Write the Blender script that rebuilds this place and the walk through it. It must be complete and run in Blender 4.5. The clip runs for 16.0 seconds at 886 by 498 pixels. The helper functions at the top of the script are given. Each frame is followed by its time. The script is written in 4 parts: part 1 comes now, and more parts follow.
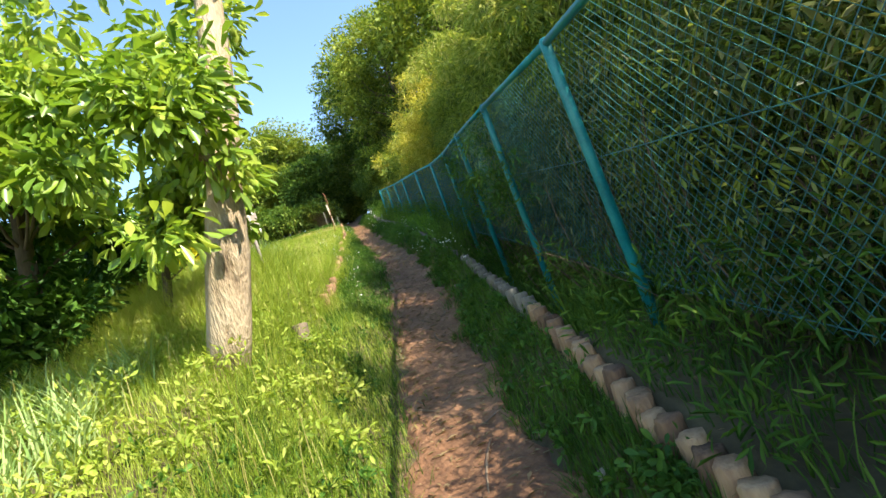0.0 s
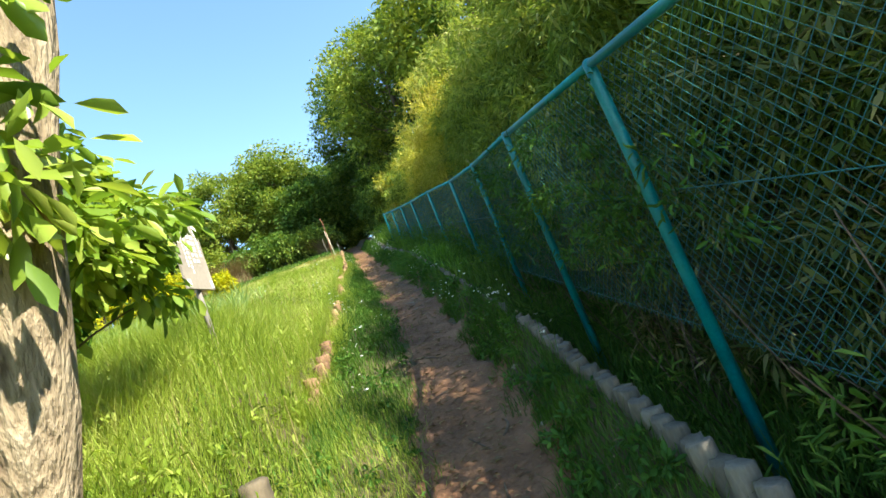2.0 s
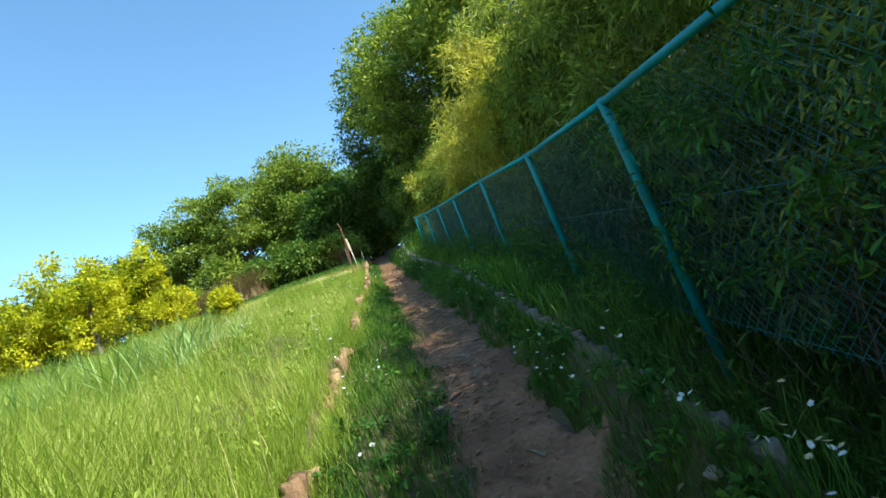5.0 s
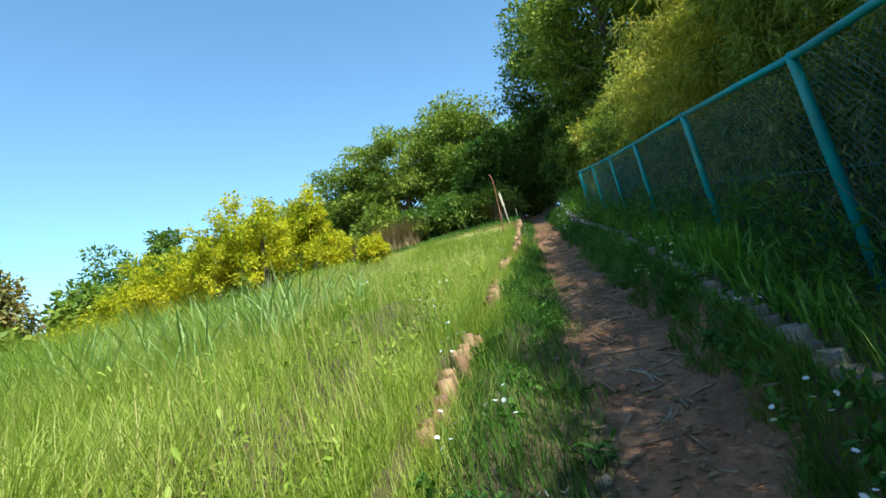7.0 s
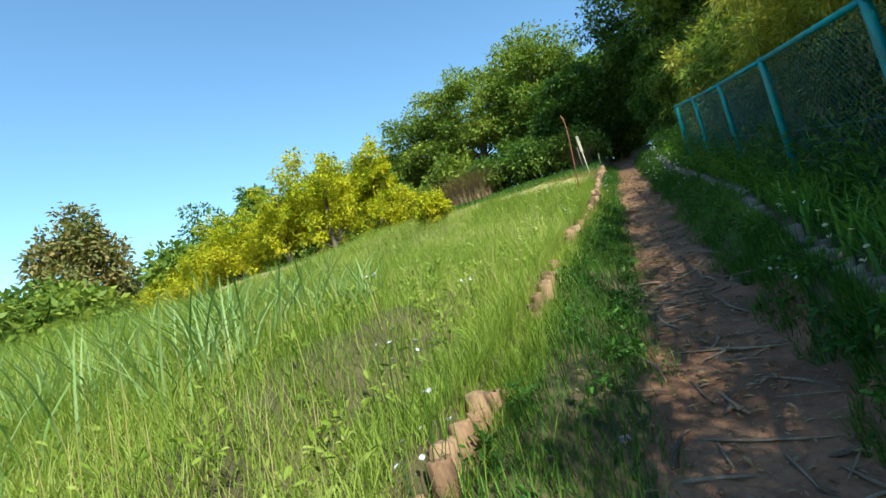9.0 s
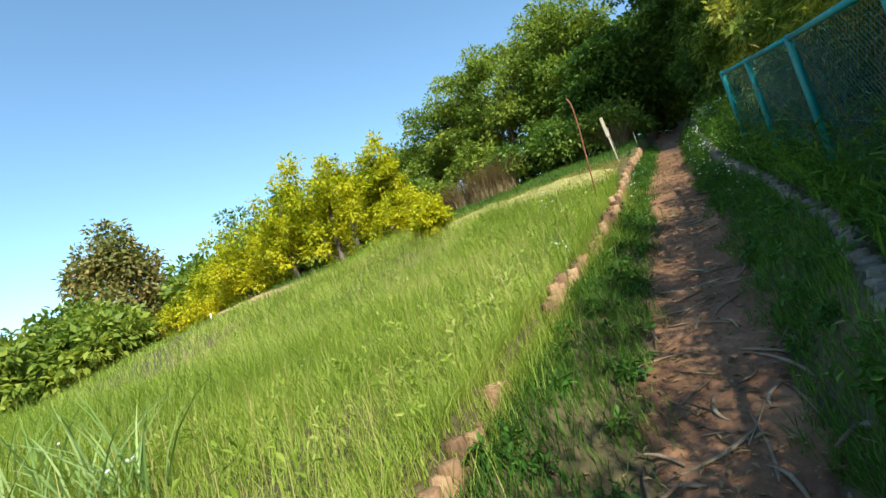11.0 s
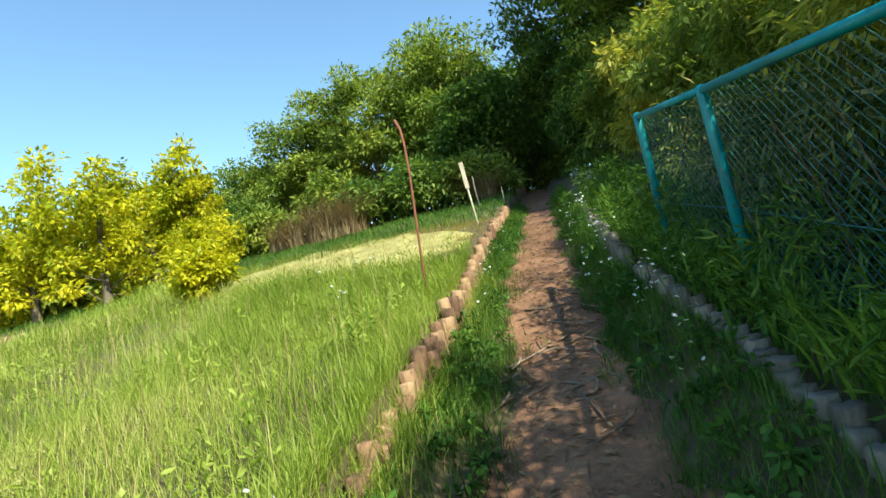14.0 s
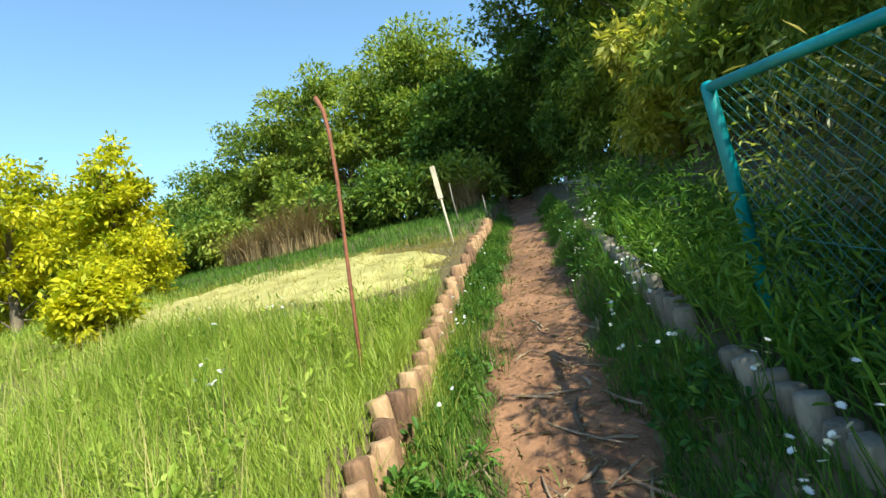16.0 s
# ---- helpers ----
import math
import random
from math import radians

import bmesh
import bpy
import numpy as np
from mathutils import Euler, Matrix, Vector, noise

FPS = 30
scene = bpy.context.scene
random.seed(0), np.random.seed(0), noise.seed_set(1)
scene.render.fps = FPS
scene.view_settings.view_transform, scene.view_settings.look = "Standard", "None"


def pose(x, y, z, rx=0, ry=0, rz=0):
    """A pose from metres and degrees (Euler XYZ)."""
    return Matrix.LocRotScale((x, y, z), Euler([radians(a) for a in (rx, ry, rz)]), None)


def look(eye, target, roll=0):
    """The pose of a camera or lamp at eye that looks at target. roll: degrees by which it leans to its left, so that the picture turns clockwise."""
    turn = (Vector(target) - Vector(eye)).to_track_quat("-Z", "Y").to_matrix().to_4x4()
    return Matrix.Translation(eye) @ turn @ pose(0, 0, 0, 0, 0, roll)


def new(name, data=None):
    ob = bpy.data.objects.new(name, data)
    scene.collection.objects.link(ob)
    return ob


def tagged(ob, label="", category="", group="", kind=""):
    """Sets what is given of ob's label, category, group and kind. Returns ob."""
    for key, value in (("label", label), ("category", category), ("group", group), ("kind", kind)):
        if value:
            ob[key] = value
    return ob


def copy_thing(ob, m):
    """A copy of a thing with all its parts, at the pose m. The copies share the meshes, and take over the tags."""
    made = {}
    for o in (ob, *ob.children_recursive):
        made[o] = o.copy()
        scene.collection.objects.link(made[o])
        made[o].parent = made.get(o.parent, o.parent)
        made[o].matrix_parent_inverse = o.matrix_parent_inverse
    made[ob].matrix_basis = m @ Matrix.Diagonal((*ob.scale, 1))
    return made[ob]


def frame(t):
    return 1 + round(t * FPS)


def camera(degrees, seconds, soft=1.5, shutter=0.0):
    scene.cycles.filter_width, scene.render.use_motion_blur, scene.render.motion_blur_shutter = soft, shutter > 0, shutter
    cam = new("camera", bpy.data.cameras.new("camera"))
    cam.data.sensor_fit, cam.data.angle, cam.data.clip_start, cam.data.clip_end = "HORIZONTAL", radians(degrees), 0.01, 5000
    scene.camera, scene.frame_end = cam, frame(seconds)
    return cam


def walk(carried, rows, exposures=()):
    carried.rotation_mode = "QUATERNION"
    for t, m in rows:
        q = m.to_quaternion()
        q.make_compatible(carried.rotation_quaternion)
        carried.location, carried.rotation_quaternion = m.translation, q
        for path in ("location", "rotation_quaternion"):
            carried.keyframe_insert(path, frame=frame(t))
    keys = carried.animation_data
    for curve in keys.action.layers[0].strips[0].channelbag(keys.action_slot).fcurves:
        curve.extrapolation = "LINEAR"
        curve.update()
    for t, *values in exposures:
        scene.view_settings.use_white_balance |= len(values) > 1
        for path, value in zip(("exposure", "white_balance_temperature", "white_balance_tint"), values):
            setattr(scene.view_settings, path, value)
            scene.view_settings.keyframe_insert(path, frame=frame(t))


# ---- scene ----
cam = camera(82.0, 16.0)
PATH = [
    (0, (0.203, -0.712, 0.194), (0.51, 1.254, 0.403), -20.0),
    (0.5, (0.166, -0.053, 0.342), (0.489, 1.907, 0.578), -20.7),
    (1, (0.195, 0.484, 0.516), (0.531, 2.44, 0.761), -21.1),
    (1.5, (0.317, 1.089, 0.7), (0.653, 3.042, 0.971), -21.5),
    (2, (0.33, 1.65, 0.919), (0.652, 3.604, 1.2), -21.8),
    (2.5, (0.435, 2.244, 1.041), (0.756, 4.194, 1.35), -22.1),
    (3, (0.4, 2.826, 1.186), (0.713, 4.773, 1.514), -22.1),
    (3.2, (0.455, 3.002, 1.221), (0.768, 4.95, 1.549), -22.3),
    (5.3, (0.49, 5.245, 1.681), (0.67, 7.203, 2.047), -20.2),
    (5.5, (0.498, 5.41, 1.702), (0.61, 7.372, 2.077), -18.8),
    (6, (0.488, 5.845, 1.761), (0.438, 7.804, 2.16), -15.4),
    (6.5, (0.431, 6.231, 1.827), (0.176, 8.174, 2.229), -13.4),
    (7, (0.533, 6.582, 1.938), (0.137, 8.506, 2.314), -13.4),
    (7.5, (0.594, 7.032, 2.036), (0.117, 8.938, 2.405), -14.1),
    (8, (0.643, 7.487, 2.155), (0.078, 9.381, 2.463), -14.6),
    (8.5, (0.724, 7.927, 2.301), (0.091, 9.803, 2.578), -14.7),
    (9, (0.702, 8.267, 2.407), (-0.051, 10.103, 2.656), -13.0),
    (9.2, (0.745, 8.44, 2.422), (-0.06, 10.256, 2.655), -12.2),
    (11.3, (1.165, 11.335, 3.293), (0.22, 13.082, 3.527), -15.9),
    (11.5, (1.227, 11.685, 3.357), (0.324, 13.455, 3.589), -16.2),
    (12, (1.272, 12.402, 3.495), (0.478, 14.225, 3.716), -15.9),
    (12.5, (1.092, 12.944, 3.623), (0.435, 14.822, 3.828), -14.5),
    (13, (1.078, 13.535, 3.755), (0.53, 15.449, 3.951), -12.3),
    (13.1, (1.057, 13.637, 3.774), (0.54, 15.555, 4.002), -12.1),
    (13.5, (0.911, 14.088, 3.905), (0.44, 16.019, 4.129), -11.3),
    (14, (0.903, 14.484, 4.01), (0.439, 16.416, 4.247), -11.5),
    (14.5, (0.881, 14.946, 4.119), (0.433, 16.879, 4.367), -11.7),
    (15, (0.794, 15.373, 4.269), (0.372, 17.312, 4.518), -11.1),
    (15.5, (0.827, 15.846, 4.33), (0.427, 17.79, 4.573), -10.6),
    (16, (0.761, 16.235, 4.442), (0.368, 18.18, 4.687), -11.6),
]
EXPOSURES = [(0, 1.55, 7000, 6), (1.5, 1.6, 6800, 2), (3, 1.35, 6500, -4), (5.5, 1.05, 6000, -6), (9, 0.72, 5950, -6), (11.5, 0.8, 6500, -2), (16, 1.08, 6500, -4)]
walk(cam, [(t, look(e, g, r)) for t, e, g, r in PATH], EXPOSURES)

# ---- light ----
SUN_TO = Vector((0.555, -0.52, 0.65)).normalized()
world = bpy.data.worlds.new("sky")
scene.world = world
world.use_nodes = True
wn, wl = world.node_tree.nodes, world.node_tree.links
wn.clear()
sky = wn.new("ShaderNodeTexSky")
sky.sky_type, sky.sun_disc = "NISHITA", False
sky.sun_elevation = math.asin(SUN_TO.z)
sky.sun_rotation = math.atan2(SUN_TO.x, SUN_TO.y)
sky.air_density, sky.dust_density, sky.ozone_density = 1.1, 0.1, 2.0
bg = wn.new("ShaderNodeBackground")
bg.inputs["Strength"].default_value = 0.13
wo = wn.new("ShaderNodeOutputWorld")
clear = wn.new("ShaderNodeHueSaturation")
clear.inputs["Saturation"].default_value, clear.inputs["Value"].default_value = 1.06, 1.18
wl.new(sky.outputs[0], clear.inputs["Color"])
wl.new(clear.outputs[0], bg.inputs[0])
wl.new(bg.outputs[0], wo.inputs[0])
sun_data = bpy.data.lights.new("sun", "SUN")
sun_data.energy, sun_data.angle, sun_data.color = 5.0, radians(0.5), (1.0, 0.93, 0.80)
sun = new("sun", sun_data)
sun.matrix_world = look(SUN_TO * 50, (0, 0, 0))


# ---- materials ----
def nodes_of(name):
    m = bpy.data.materials.new(name)
    m.use_nodes = True
    nt = m.node_tree
    nt.nodes.clear()
    return m, nt.nodes, nt.links


def ramp(n, stops):
    r = n.new("ShaderNodeValToRGB")
    e = r.color_ramp.elements
    while len(e) < len(stops):
        e.new(0.5)
    for k, (p, c) in enumerate(stops):
        e[k].position, e[k].color = p, (*c, 1)
    return r


def leaf_material(name, stops, trans=0.45, rough=0.45, patch=0.8, tint=(1.0, 1.0, 0.55), gloss=0.2):
    """Thin leaves: colour varies leaf by leaf and in patches, light shines through."""
    m, n, l = nodes_of(name)
    geo, tc = n.new("ShaderNodeNewGeometry"), n.new("ShaderNodeTexCoord")
    noi = n.new("ShaderNodeTexNoise")
    noi.inputs["Scale"].default_value = patch
    noi.inputs["Detail"].default_value = 3
    l.new(tc.outputs["Object"], noi.inputs["Vector"])
    mix = n.new("ShaderNodeMath")
    mix.operation = "MULTIPLY_ADD"
    l.new(noi.outputs[0], mix.inputs[0])
    mix.inputs[1].default_value = 1.3
    off = n.new("ShaderNodeMath")
    off.operation = "MULTIPLY_ADD"
    l.new(geo.outputs["Random Per Island"], off.inputs[0])
    off.inputs[1].default_value, off.inputs[2].default_value = 0.55, -0.43
    l.new(off.outputs[0], mix.inputs[2])
    r = ramp(n, stops)
    l.new(mix.outputs[0], r.inputs[0])
    b = n.new("ShaderNodeBsdfPrincipled")
    b.inputs["Roughness"].default_value = rough
    b.inputs["Specular IOR Level"].default_value = gloss
    l.new(r.outputs[0], b.inputs["Base Color"])
    t = n.new("ShaderNodeBsdfTranslucent")
    mul = n.new("ShaderNodeMix")
    mul.data_type, mul.blend_type = "RGBA", "MULTIPLY"
    mul.inputs[0].default_value = 1.0
    l.new(r.outputs[0], mul.inputs[6])
    mul.inputs[7].default_value = (*[min(1, c * 1.0) for c in tint], 1)
    l.new(mul.outputs[2], t.inputs[0])
    ms = n.new("ShaderNodeMixShader")
    ms.inputs[0].default_value = trans
    l.new(b.outputs[0], ms.inputs[1])
    l.new(t.outputs[0], ms.inputs[2])
    o = n.new("ShaderNodeOutputMaterial")
    l.new(ms.outputs[0], o.inputs[0])
    return m


def rough_material(name, stops, scale=4.0, fine=40.0, rough=0.9, bump=0.3, metal=0.0, stretch=(1, 1, 1), per_piece=0.0, dist=0.02):
    """Earth, bark, wood, paint: two scales of variation and relief."""
    m, n, l = nodes_of(name)
    tc, mp = n.new("ShaderNodeTexCoord"), n.new("ShaderNodeMapping")
    mp.inputs["Scale"].default_value = stretch
    l.new(tc.outputs["Object"], mp.inputs[0])
    a, c = n.new("ShaderNodeTexNoise"), n.new("ShaderNodeTexNoise")
    a.inputs["Scale"].default_value, c.inputs["Scale"].default_value = scale, fine
    a.inputs["Detail"].default_value, c.inputs["Detail"].default_value = 5, 6
    l.new(mp.outputs[0], a.inputs[0])
    l.new(mp.outputs[0], c.inputs[0])
    add = n.new("ShaderNodeMath")
    add.operation = "MULTIPLY_ADD"
    l.new(c.outputs[0], add.inputs[0])
    add.inputs[1].default_value = 0.5
    l.new(a.outputs[0], add.inputs[2])
    info = n.new("ShaderNodeObjectInfo")
    pp = n.new("ShaderNodeMath")
    pp.operation = "MULTIPLY_ADD"
    l.new(info.outputs["Random"], pp.inputs[0])
    pp.inputs[1].default_value = per_piece
    sub = n.new("ShaderNodeMath")
    sub.operation = "ADD"
    l.new(add.outputs[0], sub.inputs[0])
    sub.inputs[1].default_value = -0.25 - per_piece / 2
    l.new(sub.outputs[0], pp.inputs[2])
    r = ramp(n, stops)
    l.new(pp.outputs[0], r.inputs[0])
    b = n.new("ShaderNodeBsdfPrincipled")
    b.inputs["Roughness"].default_value, b.inputs["Metallic"].default_value = rough, metal
    l.new(r.outputs[0], b.inputs["Base Color"])
    bm_ = n.new("ShaderNodeBump")
    bm_.inputs["Strength"].default_value, bm_.inputs["Distance"].default_value = bump, dist
    l.new(add.outputs[0], bm_.inputs["Height"])
    l.new(bm_.outputs[0], b.inputs["Normal"])
    o = n.new("ShaderNodeOutputMaterial")
    l.new(b.outputs[0], o.inputs[0])
    return m


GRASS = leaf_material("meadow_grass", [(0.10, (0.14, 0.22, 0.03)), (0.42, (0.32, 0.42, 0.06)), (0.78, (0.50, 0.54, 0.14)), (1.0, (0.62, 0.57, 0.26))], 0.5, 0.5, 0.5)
GRASS_DRY = leaf_material("dry_grass", [(0.2, (0.30, 0.26, 0.08)), (0.8, (0.55, 0.46, 0.20))], 0.3, 0.6, 0.8)
# Shaded copy of the meadow grass, its shade put into darker colours
SHADE_GRASS = leaf_material("shade_bank_grass", [(0.15, (0.03, 0.08, 0.014)), (0.6, (0.09, 0.18, 0.026)), (0.9, (0.18, 0.27, 0.05))], 0.35, 0.5, 0.9, gloss=0.1)
TALL_BLADES = leaf_material("tall_pale_blades", [(0.2, (0.17, 0.28, 0.07)), (0.8, (0.42, 0.52, 0.22))], 0.4, 0.45, 0.9)
# Shaded copy of the bamboo leaves: darker tones stand in for shade
SHADE_BAMBOO = leaf_material("shade_bamboo_leaves", [(0.1, (0.03, 0.055, 0.014)), (0.4, (0.10, 0.14, 0.03)), (0.7, (0.22, 0.22, 0.07)), (1.0, (0.46, 0.37, 0.20))], 0.4, 0.4, 1.4, gloss=0.3)
IRIS = leaf_material("sword_leaves", [(0.2, (0.07, 0.17, 0.025)), (0.8, (0.23, 0.38, 0.05))], 0.4, 0.35, 0.9)
# Weed greens darkened to carry the shade on banks and under trees
SHADE_WEED = leaf_material("shade_weed_leaves", [(0.2, (0.03, 0.09, 0.018)), (0.8, (0.11, 0.22, 0.035))], 0.35, 0.45, 1.2, gloss=0.15)
FOREST = leaf_material("forest_leaves", [(0.1, (0.06, 0.12, 0.02)), (0.5, (0.22, 0.29, 0.045)), (0.9, (0.42, 0.45, 0.08))], 0.42, 0.5, 0.25)
FOREST_DARK = leaf_material("dark_forest_leaves", [(0.1, (0.035, 0.085, 0.018)), (0.5, (0.11, 0.19, 0.032)), (0.9, (0.25, 0.32, 0.06))], 0.4, 0.45, 0.3)
YELLOW = leaf_material("yellow_green_leaves", [(0.1, (0.20, 0.27, 0.015)), (0.45, (0.48, 0.47, 0.022)), (0.9, (0.76, 0.66, 0.04))], 0.5, 0.5, 0.5)
BROADLEAF = leaf_material("broad_leaves", [(0.1, (0.10, 0.20, 0.028)), (0.5, (0.26, 0.38, 0.05)), (0.9, (0.50, 0.56, 0.12))], 0.45, 0.35, 0.8, gloss=0.5)
BAMBOO = leaf_material("bamboo_grass_leaves", [(0.05, (0.06, 0.12, 0.022)), (0.4, (0.21, 0.28, 0.05)), (0.7, (0.37, 0.41, 0.09)), (1.0, (0.56, 0.50, 0.22))], 0.5, 0.45, 0.6)
BAMBOO_GOLD = leaf_material("golden_bamboo_leaves", [(0.05, (0.20, 0.24, 0.03)), (0.45, (0.45, 0.43, 0.07)), (0.9, (0.70, 0.60, 0.18))], 0.55, 0.45, 0.6)
CONIFER = leaf_material("cypress_foliage", [(0.1, (0.08, 0.10, 0.03)), (0.5, (0.22, 0.21, 0.06)), (0.95, (0.42, 0.28, 0.12))], 0.25, 0.6, 0.4)
REED = leaf_material("dry_reeds", [(0.1, (0.14, 0.10, 0.05)), (0.5, (0.27, 0.19, 0.10)), (0.9, (0.38, 0.29, 0.16))], 0.3, 0.6, 0.8)
PETAL = leaf_material("white_petals", [(0.2, (0.75, 0.74, 0.78)), (0.8, (0.85, 0.84, 0.86))], 0.3, 0.5, 2)
BARK = rough_material("pale_bark", [(0.22, (0.10, 0.065, 0.04)), (0.42, (0.32, 0.24, 0.16)), (0.75, (0.50, 0.40, 0.29))], 9, 60, 0.9, 1.0, stretch=(1, 1, 0.2), dist=0.06)
BARK_DARK = rough_material("dark_bark", [(0.2, (0.05, 0.04, 0.03)), (0.7, (0.17, 0.13, 0.09))], 5, 30, 0.9, 0.7, stretch=(1, 1, 0.3))
LOG_GREY = rough_material("grey_weathered_log", [(0.15, (0.07, 0.058, 0.045)), (0.5, (0.16, 0.135, 0.105)), (0.85, (0.27, 0.23, 0.185))], 9, 60, 0.9, 0.6, stretch=(1, 1, 0.3), per_piece=0.35)
LOG_TAN = rough_material("tan_weathered_log", [(0.1, (0.08, 0.04, 0.024)), (0.5, (0.25, 0.14, 0.078)), (0.9, (0.42, 0.27, 0.155))], 9, 60, 0.9, 0.8, stretch=(1, 1, 0.3), per_piece=0.6)
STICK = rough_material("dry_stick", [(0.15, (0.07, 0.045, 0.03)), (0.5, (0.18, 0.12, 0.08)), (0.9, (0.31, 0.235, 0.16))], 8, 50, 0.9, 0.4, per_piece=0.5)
FENCE_PAINT = rough_material("teal_fence_paint", [(0.15, (0.0, 0.10, 0.12)), (0.5, (0.0, 0.19, 0.215)), (0.9, (0.02, 0.27, 0.29))], 5, 70, 0.42, 0.12, per_piece=0.1, dist=0.004)
FENCE_WIRE = rough_material("teal_fence_wire", [(0.2, (0.008, 0.09, 0.10)), (0.8, (0.04, 0.18, 0.18))], 5, 60, 0.3, 0.0)
RUST = rough_material("rusty_rod", [(0.2, (0.10, 0.035, 0.02)), (0.8, (0.30, 0.10, 0.05))], 12, 80, 0.8, 0.4)
STAKE_WOOD = rough_material("pale_stake_wood", [(0.2, (0.32, 0.26, 0.18)), (0.8, (0.62, 0.54, 0.42))], 6, 50, 0.85, 0.4, stretch=(1, 1, 0.2))
RAIL_WOOD = rough_material("grey_rail_wood", [(0.2, (0.09, 0.08, 0.07)), (0.8, (0.26, 0.23, 0.20))], 6, 40, 0.9, 0.5)
STONE = rough_material("path_stone", [(0.2, (0.16, 0.12, 0.09)), (0.8, (0.36, 0.30, 0.24))], 7, 40, 0.9, 0.5, per_piece=0.3)
SIGN_FACE = rough_material("faded_sign_board", [(0.2, (0.24, 0.20, 0.17)), (0.8, (0.38, 0.33, 0.29))], 3, 30, 0.7, 0.1)
SIGN_WHITE = rough_material("white_sign_paint", [(0.2, (0.62, 0.60, 0.57)), (0.8, (0.8, 0.79, 0.76))], 5, 40, 0.7, 0.1)
POLE_GREY = rough_material("grey_sign_pole", [(0.2, (0.16, 0.13, 0.12)), (0.8, (0.30, 0.26, 0.25))], 5, 40, 0.7, 0.2)
WHITE_PAINT = rough_material("white_post_paint", [(0.2, (0.6, 0.6, 0.58)), (0.8, (0.8, 0.8, 0.78))], 5, 40, 0.6, 0.1)


# ---- shape tools ----
RNG = np.random.default_rng(7)


def np_mesh(name, verts, faces, mat, smooth=False):
    """A mesh from arrays: verts (n, 3), faces (m, k)."""
    me = bpy.data.meshes.new(name)
    verts, faces = np.asarray(verts, np.float32), np.asarray(faces, np.int32)
    k = faces.shape[1]
    me.vertices.add(len(verts))
    me.vertices.foreach_set("co", verts.ravel())
    me.loops.add(faces.size)
    me.loops.foreach_set("vertex_index", faces.ravel())
    me.polygons.add(len(faces))
    me.polygons.foreach_set("loop_start", np.arange(len(faces), dtype=np.int32) * k)
    if smooth:
        me.polygons.foreach_set("use_smooth", np.ones(len(faces), bool))
    me.update(calc_edges=True)
    me.materials.append(mat)
    return me


def part(name, data, parent, label=""):
    """One mesh as an object under a thing or a part."""
    ob = new(name, data)
    ob.parent = parent
    if label:
        tagged(ob, label)
    return ob


def thing(name, m, label, category, group=""):
    ob = new(name)
    ob.empty_display_size = 0.1
    ob.matrix_world = m
    return tagged(ob, label, category, group)


def unit(v):
    return v / np.maximum(np.linalg.norm(v, axis=-1, keepdims=True), 1e-9)


def tube(points, radii, sides=8, caps=True, wob=0.0, seed=0):
    """Vertices and quads of a tapered tube along points."""
    rg = np.random.default_rng(seed)
    p, r = np.asarray(points, float), np.asarray(radii, float)
    d = unit(np.gradient(p, axis=0))
    ref = np.array([0.31, 0.95, 0.05]) if abs(d[0][2]) > 0.5 else np.array([0, 0, 1.0])
    u = unit(np.cross(d, ref))
    w = np.cross(d, u)
    a = np.arange(sides) * 2 * np.pi / sides
    rr = r[:, None] * (1 + wob * rg.normal(size=(len(p), sides)))
    v = p[:, None] + rr[..., None] * (np.cos(a)[None, :, None] * u[:, None] + np.sin(a)[None, :, None] * w[:, None])
    v = v.reshape(-1, 3)
    i, j = np.meshgrid(np.arange(len(p) - 1), np.arange(sides), indexing="ij")
    f = np.stack([i * sides + j, i * sides + (j + 1) % sides, (i + 1) * sides + (j + 1) % sides, (i + 1) * sides + j], -1).reshape(-1, 4)
    if caps:
        n = len(v)
        v = np.vstack([v, p[:1], p[-1:]])
        c = [[n, (k + 1) % sides, k, n] for k in range(sides)]
        e = (len(p) - 1) * sides
        c += [[e + k, e + (k + 1) % sides, n + 1, n + 1] for k in range(sides)]
        tri = np.array(c)
        tri[:sides] = [[n, (k + 1) % sides, k, k] for k in range(sides)]
        keep = tri
        return v, f, keep[:, :3]
    return v, f, np.zeros((0, 3), int)


def tubes_mesh(name, tubes, mat, smooth=True):
    """Several tubes joined into one mesh (quads and cap triangles)."""
    vs, qs, ts, off = [], [], [], 0
    for v, q, t in tubes:
        vs.append(v), qs.append(q + off), ts.append(t + off)
        off += len(v)
    me = bpy.data.meshes.new(name)
    faces = [tuple(x) for x in np.vstack(qs).tolist()] + [tuple(x) for x in np.vstack(ts).tolist()]
    me.from_pydata(np.vstack(vs).tolist(), [], faces)
    if smooth:
        me.polygons.foreach_set("use_smooth", np.ones(len(faces), bool))
    me.update()
    me.materials.append(mat)
    return me


